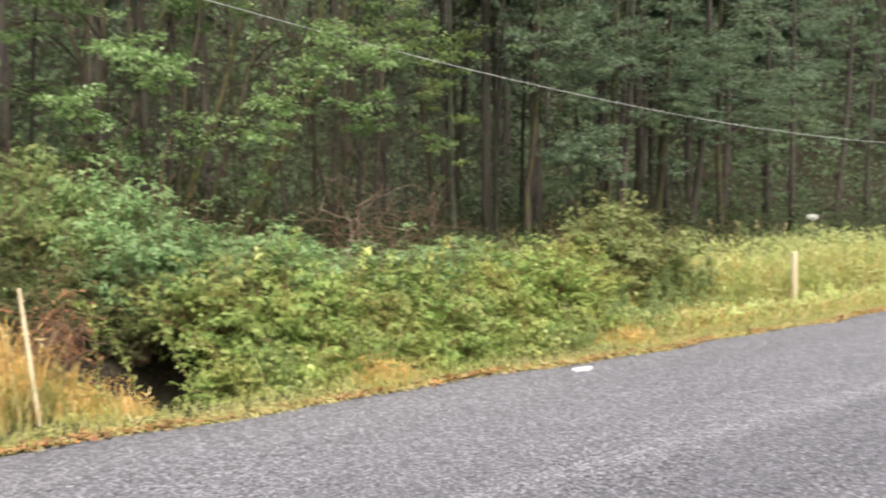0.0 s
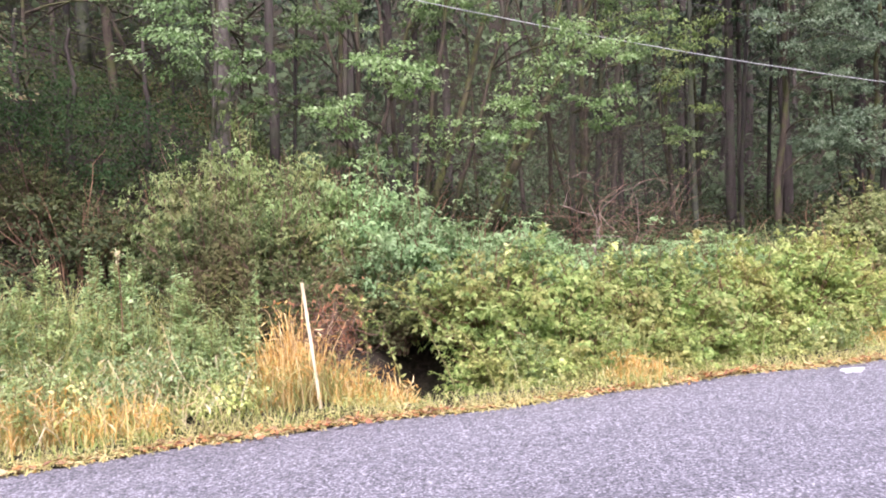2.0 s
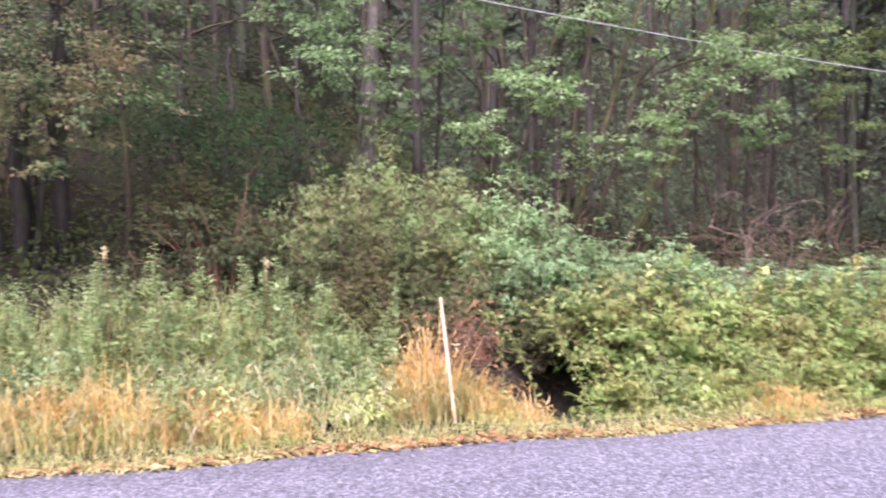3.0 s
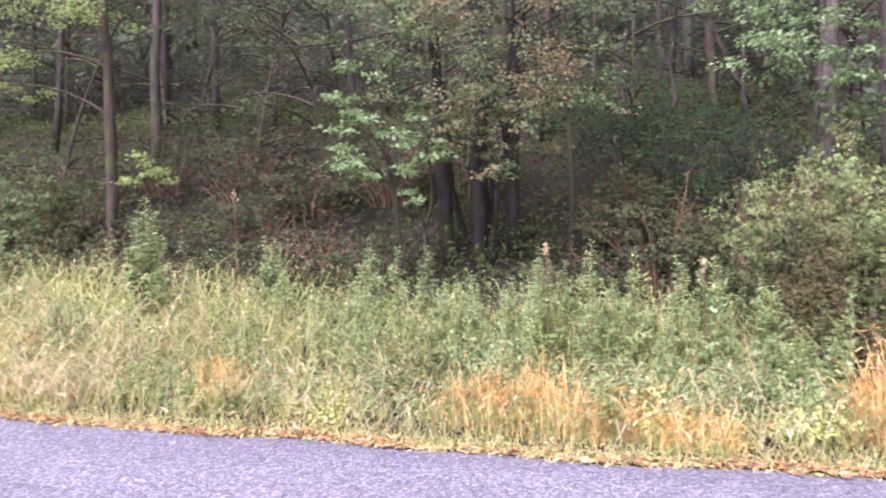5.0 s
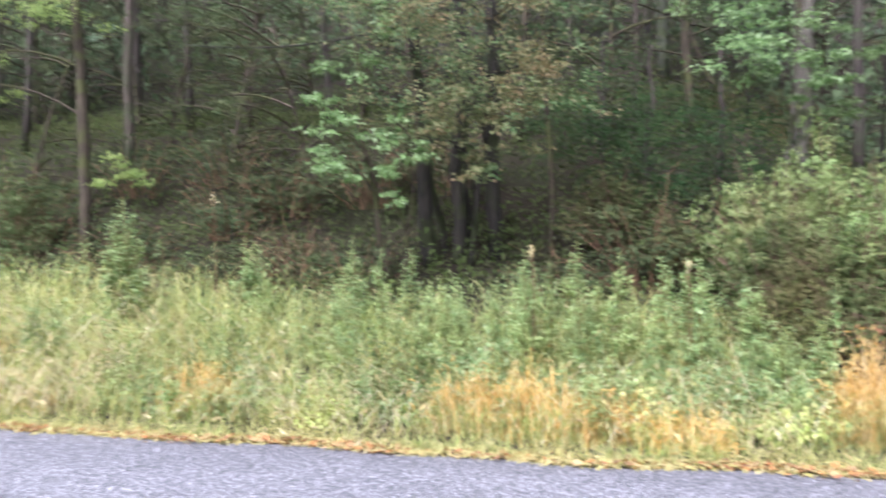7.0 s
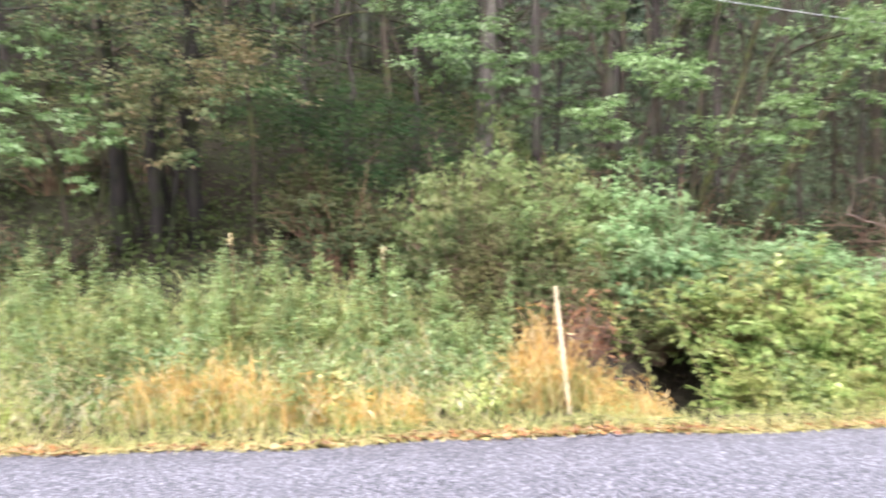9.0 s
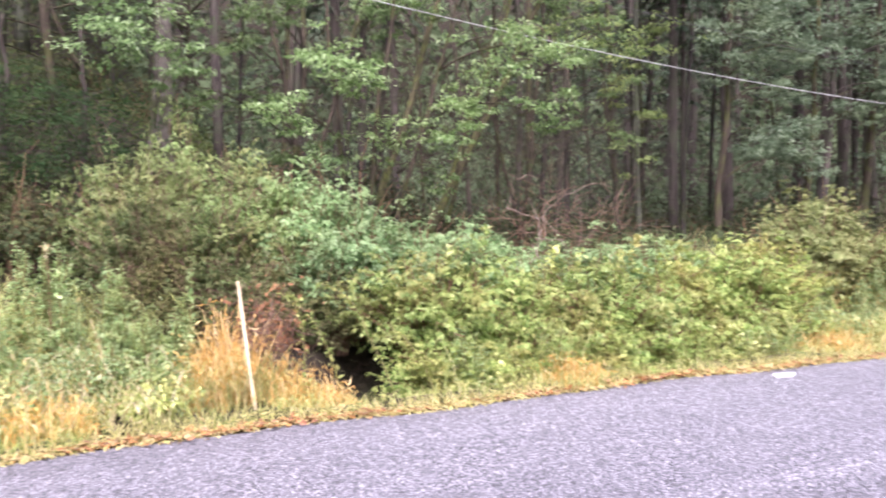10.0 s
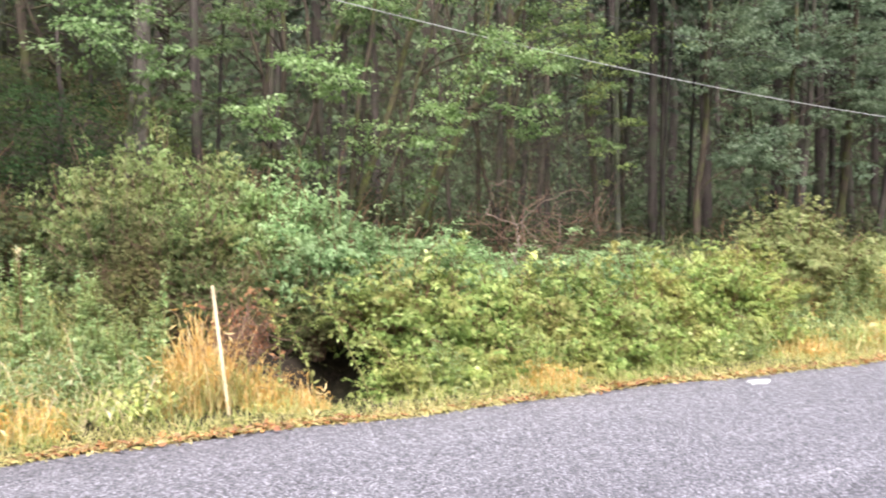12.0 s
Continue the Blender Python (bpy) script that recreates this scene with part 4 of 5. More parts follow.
stake(11.6, 7.1, 1.0, 0.12, 0.04, -2.5, 0, "short pale wooden stake beside the road")


def scrap(x, y, r, seed):
    g = np.random.default_rng(seed)
    ang = np.linspace(0, 2 * np.pi, 11)[:-1]
    rad = r * g.uniform(0.35, 1.05, 10)
    ring = np.stack([np.cos(ang) * rad * 1.5, np.sin(ang) * rad * 0.7, g.uniform(0.0, 0.02, 10)], 1)
    low = ring * [1.02, 1.02, 0] + [0, 0, -0.004]
    v = np.concatenate([ring, low, [[0, 0, 0.028]], [[0, 0, -0.004]]])
    i = np.arange(10)
    j = (i + 1) % 10
    f = np.concatenate([np.stack([i, j, 0 * i + 20], 1), np.stack([j + 10, i + 10, 0 * i + 21], 1), np.stack([i, i + 10, j + 10], 1), np.stack([i, j + 10, j], 1)])
    ob = mesh_from("litter_scrap", v, f, PAPER)
    ob.matrix_basis = pose(x, y, 0.006)
    return tagged(ob, "crumpled white scrap lying on the asphalt", "litter")


scrap(5.58, 5.44, 0.095, 4)


def cable(name, y, f, r, mat, label):
    """A sagging cable beside the woods, along the road."""
    x = np.linspace(-60, 90, 120)
    p = np.stack([x, np.full(120, y), f(x / y) * y + 1.55], 1)
    return tagged(mesh_from(name, *tube(p, r, r, 6), mat, smooth=True), label, "cable")


cable("overhead_cable", 11.0, lambda q: 0.1185 + 0.0285 * (q - 2.05) ** 2 * 1.55, 0.0062, WIRE, "thin grey cable sagging in front of the trees")
cable("overhead_cable", 11.5, lambda q: 0.17 + 0.0285 * (q - 2.05) ** 2 * 1.9, 0.003, THIN_WIRE, "very thin dark wire above the cable")


def arch(name, pts, r, leaf_n, leaf, seed, label, category, mat, leaf_mat):
    """One arching shoot with small leaves along it."""
    g = np.random.default_rng(seed)
    p = np.array(pts, float)
    t = np.linspace(0, len(p) - 1, 16)
    q = np.stack([np.interp(t, np.arange(len(p)), p[:, k]) for k in range(3)], 1)
    q[1:-1] = (q[:-2] + q[1:-1] * 2 + q[2:]) / 4
    ob = new(name)
    ob.matrix_basis = pose(*pts[0])
    q = q - np.array(pts[0])
    tagged(ob, label, category, "bramble shoots")
    mesh_from("shoot", *tube(q, r, r * 0.5, 4), mat, ob)
    i = g.integers(2, 15, leaf_n)
    c = q[i] + g.normal(0, 0.015, (leaf_n, 3))
    s = leaf * g.uniform(0.6, 1.3, leaf_n)
    mesh_from("foliage", *leaves(c, g.normal(0, 1, (leaf_n, 3)), unit(g.normal(0, 0.5, (leaf_n, 3)) + [0, 0, 1]), s, s * 0.6), leaf_mat, ob, kind="stuff")


for k, pts in enumerate((((1.72, 6.62, -0.1), (1.72, 6.6, 0.27), (1.71, 6.6, 0.59), (1.65, 6.6, 0.79), (1.56, 6.6, 0.84)), ((2.0, 6.5, -0.05), (1.95, 6.55, 0.2), (1.9, 6.6, 0.4), (1.81, 6.6, 0.6), (1.74, 6.62, 0.66)),
                         ((2.45, 6.45, -0.1), (2.36, 6.52, 0.2), (2.27, 6.6, 0.42), (2.16, 6.62, 0.71), (1.98, 6.66, 0.87), (1.85, 6.7, 0.9)), ((2.74, 6.4, 0.0), (2.68, 6.45, 0.2), (2.55, 6.5, 0.42), (2.4, 6.6, 0.55)),
                         ((0.83, 6.7, 0.0), (0.84, 6.7, 0.45), (0.88, 6.7, 0.85), (0.88, 6.7, 1.1)))):
    arch("bramble_shoot", pts, 0.007, 75, 0.047, 300 + k, "arching bramble shoot with small leaves over the ditch", "shoot", STEM, BERRY if k < 4 else WEED)

for k, pts in enumerate((((0.22, 7.3, 0.0), (0.24, 7.3, 0.5), (0.28, 7.3, 0.85), (0.29, 7.3, 1.02)), ((-0.04, 7.3, 0.0), (-0.04, 7.3, 0.5), (-0.04, 7.3, 0.9), (-0.03, 7.3, 1.1)))):
    arch("tall_thin_stem", pts, 0.006, 50, 0.06, 320 + k, "pale thin weed stem with leaves at its top", "weed", STEM, WEED)

clump = [bush("leafy_clump", 0.42, 0.35, 0.6, 34, 34, 0.036, 176 + k, WEED if k else SNOWBERRY, STEM, "dense low clump of fine blue-green leaves", "leafy weeds", three=False) for k in range(2)]
scatter(clump, [(-2.35, 6.95, 0, 1.2, 1.05), (-0.7, 6.75, 40, 1.0, 0.9), (-2.7, 7.1, 80, 1.1, 1.1), (0.1, 6.75, 120, 1.0, 0.95), (-4.2, 7.1, 160, 1.0, 0.9), (0.55, 6.8, 200, 0.8, 0.85), (-6.4, 7.3, 240, 1.1, 1.0), (-7.2, 7.2, 20, 1.1, 1.2), (-8.6, 7.9, 60, 1.2, 1.3), (-5.6, 7.6, 100, 1.1, 1.2), (-9.5, 7.2, 140, 1.1, 1.1), (-6.7, 7.9, 180, 1.1, 1.4), (-5.2, 6.9, 220, 0.8, 0.8), (-1.9, 7.2, 300, 1.0, 1.2), (8.1, 6.9, 10, 1.3, 1.1), (7.7, 6.6, 70, 1.1, 0.9), (8.7, 7.1, 130, 1.3, 1.1)])

leafy = [bush("leafy_weed", 0.28, 0.25, 0.5, 12, 22, 0.07, 170 + k, BRIGHT_WEED, STEM, "yellow-green leafy weed among the grass", "leafy weeds", three=False) for k in range(2)]
scatter(leafy, [(0.62, 6.42, 0, 0.6, 0.85), (1.62, 6.4, 50, 0.5, 0.5), (0.38, 6.45, 90, 0.5, 0.6), (-0.42, 6.4, 200, 0.55, 0.75), (-4.9, 8.3, 120, 0.8, 1.7), (-2.9, 6.3, 10, 0.7, 0.5), (3.3, 6.35, 70, 0.7, 0.8), (5.9, 6.3, 150, 0.7, 0.7), (8.6, 6.5, 0, 1.0, 0.8), (10.0, 6.9, 60, 1.1, 0.9), (12.4, 7.3, 120, 1.2, 1.0), (-7.0, 6.5, 40, 0.7, 0.5)])


def seed_stalk(x, y, top, seed, big=1.0):
    """A dead stalk with one pale fluffy head."""
    g = np.random.default_rng(seed)
    z = float(ground_height(x, y))
    ob = thing("seed_stalk", x, y, z, "dead brown stalk with a pale fluffy head", "weed", "seed stalks")
    h = top - z
    mesh_from("stem", *tube(curve_points((0, 0, 0), (0.02, 0, h), (0.02, 0, 0), 5), 0.006, 0.004, 4), CANE, ob)
    n = 26
    mesh_from("seed_head", *leaves(np.array([[0.02, 0, h]]) + g.normal(0, 0.014, (n, 3)) * [1, 1, 2.5], g.normal(0, 1, (n, 3)), g.normal(0, 1, (n, 3)), g.uniform(0.02, 0.045, n) * big, 0.015), SEED, ob)


for k, (x, y, top) in enumerate(((-5.28, 8.7, 1.93), (-8.4, 8.3, 1.72), (-0.15, 7.5, 1.2), (-1.45, 7.45, 1.34), (-11, 8.4, 1.7), (12.11, 9, 1.14), (12.84, 9, 1.09), (13.42, 9, 1.04), (11.61, 9, 0.9), (14.3, 9, 1.0), (15.2, 9, 1.02))):
    seed_stalk(x, y, top, 800 + k)


def white_umbel(x, y, top, r, seed):
    """A tall stalk with one domed head of small white flowers and a few leaves below it."""
    g = np.random.default_rng(seed)
    z = float(ground_height(x, y))
    ob = thing("flower_stalk", x, y, z, "tall green stalk with a domed white flower head", "flower", "white flowers")
    h = top - z
    mesh_from("stem", *tube(curve_points((0, 0, 0), (0.03, 0, h - r * 0.5), (0.02, 0, 0), 6), 0.009, 0.005, 5), STEM, ob)
    n = 260
    d = unit(g.normal(0, 1, (n, 3)) * [1, 1, 0.6] + [0, 0, 0.4])
    mesh_from("flower_head", *slips(np.array([0.03, 0, h - r * 0.5]) + d * [r, r, r * 0.6] * g.uniform(0.7, 1, (n, 1)), g.normal(0, 1, (n, 3)), d, g.uniform(0.015, 0.03, n), 0.02), PETAL, ob, kind="stuff")
    n = 40
    t = g.uniform(0.3, 0.92, n)
    mesh_from("foliage", *leaves(np.stack([0.03 * t, 0 * t, (h - r) * t], 1), g.normal(0, 1, (n, 3)) + [0, 0, 0.1], unit(g.normal(0, 0.4, (n, 3)) + [0, 0, 1]), g.uniform(0.06, 0.13, n), 0.04), WEED, ob, kind="stuff")


white_umbel(16.0, 9.5, 1.18, 0.12, 820)


arch("hanging_vine", ((5.9, 10.9, 3.85), (6.35, 10.85, 4.1), (6.62, 10.85, 3.8), (6.6, 10.85, 3.3), (6.7, 10.85, 2.8)), 0.009, 14, 0.07, 311, "thin grey vine hanging below the branches", "vine", DEAD, HAZEL)
arch("hanging_vine", ((6.7, 11.0, 3.9), (6.95, 11.0, 3.6), (7.0, 11.0, 3.1), (7.2, 11.0, 2.8)), 0.007, 10, 0.07, 312, "thin grey vine hanging below the branches", "vine", DEAD, HAZEL)
arch("yellow_sprig", ((3.8, 7.7, 0.75), (3.83, 7.7, 1.0), (3.88, 7.68, 1.18), (3.9, 7.66, 1.28)), 0.005, 60, 0.06, 313, "yellow-green sprig above the hedge", "shoot", STEM, GRASS)
for k, (x, y, z) in enumerate(((4.5, 7.5, 0.85), (4.75, 7.4, 0.8), (6.1, 7.5, 0.85), (6.5, 7.3, 0.8), (5.1, 7.2, 0.8), (7.0, 7.4, 0.8), (3.4, 7.6, 0.9))):
    arch("yellow_sprig", ((x, y, z - 0.3), (x + 0.02, y, z), (x + 0.04, y - 0.02, z + 0.14), (x + 0.06, y - 0.04, z + 0.22)), 0.005, 50, 0.06, 330 + k, "yellow-green sprig above the hedge", "shoot", STEM, BRIGHT_WEED)
arch("yellow_sprig", ((5.6, 7.6, 0.75), (5.62, 7.6, 0.95), (5.66, 7.6, 1.1), (5.7, 7.6, 1.18)), 0.005, 50, 0.06, 314, "yellow-green sprig above the hedge", "shoot", STEM, GRASS)


def twig_pile(name, x, y, z, rx, rz, n, mat, label, seed, up=0.4):
    g = np.random.default_rng(seed)
    ob = thing(name, x, y, float(ground_height(x, y)), label, "branches")
    sets = []
    for _ in range(n):
        a = np.array([g.normal(0, rx * 0.45), g.normal(0, 0.35), max(0.0, z + g.normal(0, rz * 0.4))])
        d = g.normal(0, 1, 3) * [1, 0.6, up]
        d = d / np.linalg.norm(d) * g.uniform(0.3, 1.1) * rx
        sets.append(tube(curve_points(a, a + d + [0, 0, 0.1], g.normal(0, 0.08, 3), 5), g.uniform(0.002, 0.006), 0.0015, 3))
    mesh_from("twig_work", *join(*sets), mat, ob, kind="stuff")


def dead_branch(x, y, z, limbs, seed, label):
    """A fallen grey branch with forks: each limb a pair of ends in the world and its thickness."""
    g = np.random.default_rng(seed)
    ob = thing("dead_branch", x, y, z, label, "branch", "dead branches")
    o = np.array([x, y, z])
    for a, b, r in limbs:
        p = curve_points(np.array(a) - o, np.array(b) - o, g.normal(0, 0.05, 3), 8)
        p[1:-1] += g.normal(0, 0.012, (6, 3))
        mesh_from("limb", *tube(p, r, r * 0.5, 6, 0.08, g), DEAD, ob, smooth=True)


dead_branch(4.5, 7.65, 0.1, [((4.6, 7.75, 0.1), (4.47, 7.62, 1.34), 0.009), ((4.49, 7.6, 1.24), (4.28, 7.5, 0.9), 0.007), ((4.41, 7.6, 1.14), (4.73, 7.5, 1.0), 0.006), ((4.37, 7.58, 1.08), (4.56, 7.45, 0.76), 0.006), ((4.47, 7.62, 1.33), (4.38, 7.7, 1.55), 0.005)], 431, "forked dead grey branch hanging over the hedge")
dead_branch(5.5, 9.6, 0.2, [((5.6, 9.7, 0.2), (5.68, 9.6, 1.32), 0.009), ((5.1, 9.5, 1.44), (5.7, 9.6, 1.32), 0.007), ((5.68, 9.6, 1.32), (6.05, 9.6, 1.62), 0.006), ((6.03, 9.6, 1.6), (6.75, 9.5, 1.66), 0.005), ((5.14, 9.55, 1.43), (5.25, 9.6, 1.85), 0.005),
                            ((5.3, 9.6, 1.8), (5.6, 9.6, 1.78), 0.006), ((6.17, 9.6, 0.8), (6.15, 9.6, 1.75), 0.006), ((5.7, 9.6, 1.3), (5.95, 9.5, 1.0), 0.006), ((6.1, 9.7, 0.5), (6.6, 9.6, 1.35), 0.005)], 432, "tangled dead brown branch behind the hedge")
twig_pile("brush_pile", 6.1, 9.7, 1.0, 1.15, 0.6, 95, RED_TWIG, "heap of dead brown branches behind the hedge", 401)
for k, (x, y, z) in enumerate(((4.4, 11.8, 1.6), (6.0, 11.9, 1.7), (7.4, 11.7, 1.6), (5.2, 12.8, 2.2), (8.8, 12.6, 1.6), (6.8, 13.2, 2.6), (8.0, 13.4, 2.2), (4.6, 13.6, 2.8), (9.8, 13.6, 1.9), (6.6, 11.2, 2.1))):
    twig_pile("twig_thicket", x, y, z, 1.3, 1.9, 150, (DARK_BARK, MOSSY)[k % 2], "dense thicket of thin bare brown twigs", 410 + k, 1.1)
twig_pile("dead_bracken", 1.5, 6.95, 0.5, 0.26, 0.35, 110, RED_TWIG, "tangle of dead red-brown stems by the ditch", 402)
g = np.random.default_rng(450)
n = 420
p = np.array([1.48, 6.9, 0.5]) + g.normal(0, 1, (n, 3)) * [0.15, 0.12, 0.19]
s = g.uniform(0.03, 0.075, n)
bracken = thing("bracken_fronds", 1.48, 6.9, float(ground_height(1.48, 6.9)), "withered red-brown bracken fronds by the ditch", "fern")
mesh_from("frond_leaves", *slips(p - [1.48, 6.9, float(ground_height(1.48, 6.9))], g.normal(0, 1, (n, 3)) + [0, 0, -0.5], unit(g.normal(0, 0.6, (n, 3)) + [0, -0.4, 0.8]), s, s * 0.4), BRACKEN, bracken, kind="stuff")
stalks = [tube(curve_points((dx * 0.4, dy, 0.0), (dx * 1.3, dy - 0.05, 0.62 + 0.1 * math.sin(5 * dx)), (0, 0, 0.1), 6), 0.005, 0.002, 4) for dx, dy in ((-0.2, 0.0), (-0.1, 0.06), (0.0, -0.04), (0.1, 0.03), (0.18, -0.02), (0.24, 0.05))]
mesh_from("stalk_work", *join(*stalks), RED_TWIG, bracken, kind="stuff")
twig_pile("bare_stems", -5.0, 9.6, 0.5, 0.7, 0.6, 60, CANE, "thin bare reddish stems at the wood edge", 403, 1.6)
twig_pile("bare_stems", -7.6, 9.8, 0.5, 0.8, 0.6, 50, CANE, "thin bare reddish stems at the wood edge", 404, 1.6)

# ---- young trees of the wood edge ----
sapling("hazel_tree", 3.9, 11.6, [(0, 0, 6.5, 1.0, -0.3, 0.04), (0.3, 0.1, 6.0, 1.8, 0.1, 0.035), (-0.2, 0, 6.2, -0.8, 0, 0.035)],
        [(3.2, 11.0, 3.5, 0.6, 340), (3.6, 10.9, 3.15, 0.4, 170), (2.66, 10.8, 2.63, 0.5, 240), (4.3, 11.3, 2.5, 0.6, 200), (5.2, 11.0, 2.9, 0.45, 320), (5.0, 11.0, 2.55, 0.4, 140), (5.6, 10.8, 3.8, 0.65, 320),
         (6.45, 10.8, 3.72, 0.55, 260), (6.6, 11.0, 2.75, 0.45, 200), (4.4, 11.5, 4.6, 0.8, 260), (3.0, 11.5, 5.0, 0.8, 240), (5.8, 11.4, 5.2, 0.9, 260)],
        HAZEL, MOSSY, 0.095, "young hazel with bright green leaf sprays and mossy stems", seed=501)
# Two hazels behind wear the shade-dimmed leaf colour.
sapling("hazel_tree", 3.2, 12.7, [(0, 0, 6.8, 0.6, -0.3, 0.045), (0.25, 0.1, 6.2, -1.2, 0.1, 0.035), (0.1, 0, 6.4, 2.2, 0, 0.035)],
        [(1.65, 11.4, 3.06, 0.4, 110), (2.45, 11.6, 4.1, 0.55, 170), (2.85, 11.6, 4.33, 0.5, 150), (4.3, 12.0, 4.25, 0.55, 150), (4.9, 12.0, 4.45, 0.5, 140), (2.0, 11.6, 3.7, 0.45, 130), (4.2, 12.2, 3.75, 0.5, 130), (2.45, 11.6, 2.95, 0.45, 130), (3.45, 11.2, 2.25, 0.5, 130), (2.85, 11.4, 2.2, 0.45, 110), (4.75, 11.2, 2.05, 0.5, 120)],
        DIM_HAZEL, MOSSY, 0.095, "hazel with leaf sprays coloured dull green as in shade", seed=514)
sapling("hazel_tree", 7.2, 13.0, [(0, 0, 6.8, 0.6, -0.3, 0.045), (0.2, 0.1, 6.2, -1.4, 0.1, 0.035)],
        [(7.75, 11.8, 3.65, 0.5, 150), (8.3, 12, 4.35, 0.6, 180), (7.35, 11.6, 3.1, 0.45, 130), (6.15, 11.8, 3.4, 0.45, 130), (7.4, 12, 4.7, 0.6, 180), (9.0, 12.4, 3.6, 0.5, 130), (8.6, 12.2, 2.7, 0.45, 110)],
        DIM_HAZEL, MOSSY, 0.095, "hazel with leaf sprays coloured dull green as in shade", seed=515)
sapling("maple_sapling", 0.9, 11.6, [(0.4, 0.4, 7.0, 0.1, 0.0, 0.1), (0, 0, 5.0, 0.4, -0.5, 0.035)],
        [(0.75, 10.5, 3.75, 0.6, 420), (1.35, 10.5, 3.3, 0.38, 170), (0.5, 10.6, 4.3, 0.6, 300), (1.1, 11.0, 4.9, 0.8, 280), (0.2, 11.2, 5.4, 0.8, 260)],
        HAZEL, PALE_BARK, 0.09, "sapling with pale green foliage beside a pale trunk", seed=502)
sapling("russet_tree", -3.0, 11.0, [(-0.4, 0, 6.2, -0.3, -0.2, 0.1), (-0.05, 0.05, 6.4, 0.15, 0.1, 0.09), (0.4, 0.2, 6.0, 0.1, -0.1, 0.1), (0.15, -0.1, 5.0, 0.5, -0.4, 0.04), (-0.25, 0.2, 5.5, -0.6, 0.2, 0.05), (0.05, 0.3, 5.5, 0.2, 0.2, 0.05)],
        [(-3.4, 10.0, 3.75, 0.75, 420), (-2.8, 10.0, 3.25, 0.6, 380), (-2.05, 10.0, 3.6, 0.7, 400), (-2.2, 10.0, 2.85, 0.5, 260), (-2.55, 9.8, 2.3, 0.4, 170), (-3.6, 10.2, 4.6, 0.9, 340), (-2.3, 10.2, 4.6, 0.9, 340), (-1.6, 10.3, 4.2, 0.7, 260), (-3.0, 10.4, 5.5, 1.0, 300), (-3.0, 9.9, 2.7, 0.4, 180), (-3.5, 9.8, 3.1, 0.6, 260), (-2.5, 9.8, 3.0, 0.6, 300), (-1.7, 10.0, 3.1, 0.6, 260), (-2.9, 10, 4.2, 0.8, 360)],
        RUSSET, DARK_BARK, 0.075, "clump of dark trunks with olive and russet leaves", seed=503,
        limbs=[((-3.3, 10.9, 4.3), (-6.7, 10.5, 4.1), 0.18, 0.02), ((-2.7, 11.0, 3.9), (-0.9, 10.6, 4.7), 0.1, 0.018), ((-2.5, 11.0, 3.5), (-0.6, 10.7, 3.8), -0.08, 0.014), ((-2.6, 11, 4.2), (-1.2, 10.4, 5.2), 0.1, 0.025)])
sapling("willow_sapling", -3.75, 10.3, [(0, 0, 3.4, -0.2, -0.6, 0.03), (0.1, 0, 3.0, 0.4, -0.6, 0.025)],
        [(-4.15, 9.6, 3.0, 0.4, 90), (-3.75, 9.3, 2.45, 0.45, 110), (-4.2, 9.4, 2.3, 0.4, 80), (-3.45, 9.2, 2.0, 0.3, 80), (-3.5, 9.5, 2.75, 0.35, 70), (-3.2, 9.3, 2.4, 0.35, 60), (-3.9, 9.9, 3.6, 0.5, 110), (-3.5, 10.0, 4.2, 0.5, 110), (-4.3, 9.7, 2.7, 0.4, 70)],
        HAZEL, MOSSY, 0.095, "sapling with bright pale green drooping leaves", seed=504)
sapling("alder_sapling", -8.75, 11.0, [(0, 0, 7.5, -0.3, 0, 0.09)],
        [(-10.6, 10.8, 4.25, 0.6, 150), (-10.5, 10.7, 3.8, 0.45, 110), (-9.0, 10.6, 4.8, 0.7, 260), (-7.3, 10.0, 2.4, 0.4, 170), (-10.5, 11, 5.5, 0.9, 300)],
        GLOWLEAF, MOSSY, 0.085, "slender grey alder with sparse yellow-green leaves", seed=505)
sapling("leaning_tree", 4.85, 12.2, [(0, 0, 7.5, 4.0, -0.2, 0.065), (-0.85, -0.1, 7.0, 2.35, 0.2, 0.06), (0.3, 0.1, 7.0, 2.8, 0.3, 0.035), (0.5, 0.2, 6.0, 1.9, 0.4, 0.03)],
        [(7.5, 12.2, 5.6, 0.9, 320), (6.6, 12.2, 5.0, 0.7, 200), (5.5, 12.4, 5.6, 0.9, 280), (8.4, 12, 6.5, 1.0, 300)],
        CANOPY, MOSS_COAT, 0.085, "group of leaning mossy stems with thin foliage", seed=506)
sapling("thin_tree", -1.85, 11.2, [(0, 0, 6.5, -0.1, 0, 0.036)], [(-1.4, 11, 4.8, 0.8, 220), (-2.2, 11.2, 5.6, 0.8, 220)], CANOPY, MOSSY, 0.08, "slim mossy-barked young tree", seed=507)

for k, (x, y, z, sx) in enumerate(((-0.7, 11.8, 2.6, 0.9), (0.2, 12.0, 2.5, 0.8), (-1.3, 12.2, 3.0, 0.8))):
    sapling("yew_shrub", x, y, [(0, 0, 2.4, 0.1, -0.2, 0.05)], [(x + dx, y - 0.3 + dy, z + dz, sx * 0.95, 400) for dx, dy, dz in ((-0.5, 0, 0.25), (0.5, 0, -0.05), (0.1, 0.1, 0.5), (-0.1, -0.2, -0.3))], YEW, BARK, 0.062, "dark evergreen shrub under the trees", "shrub", 520 + k)

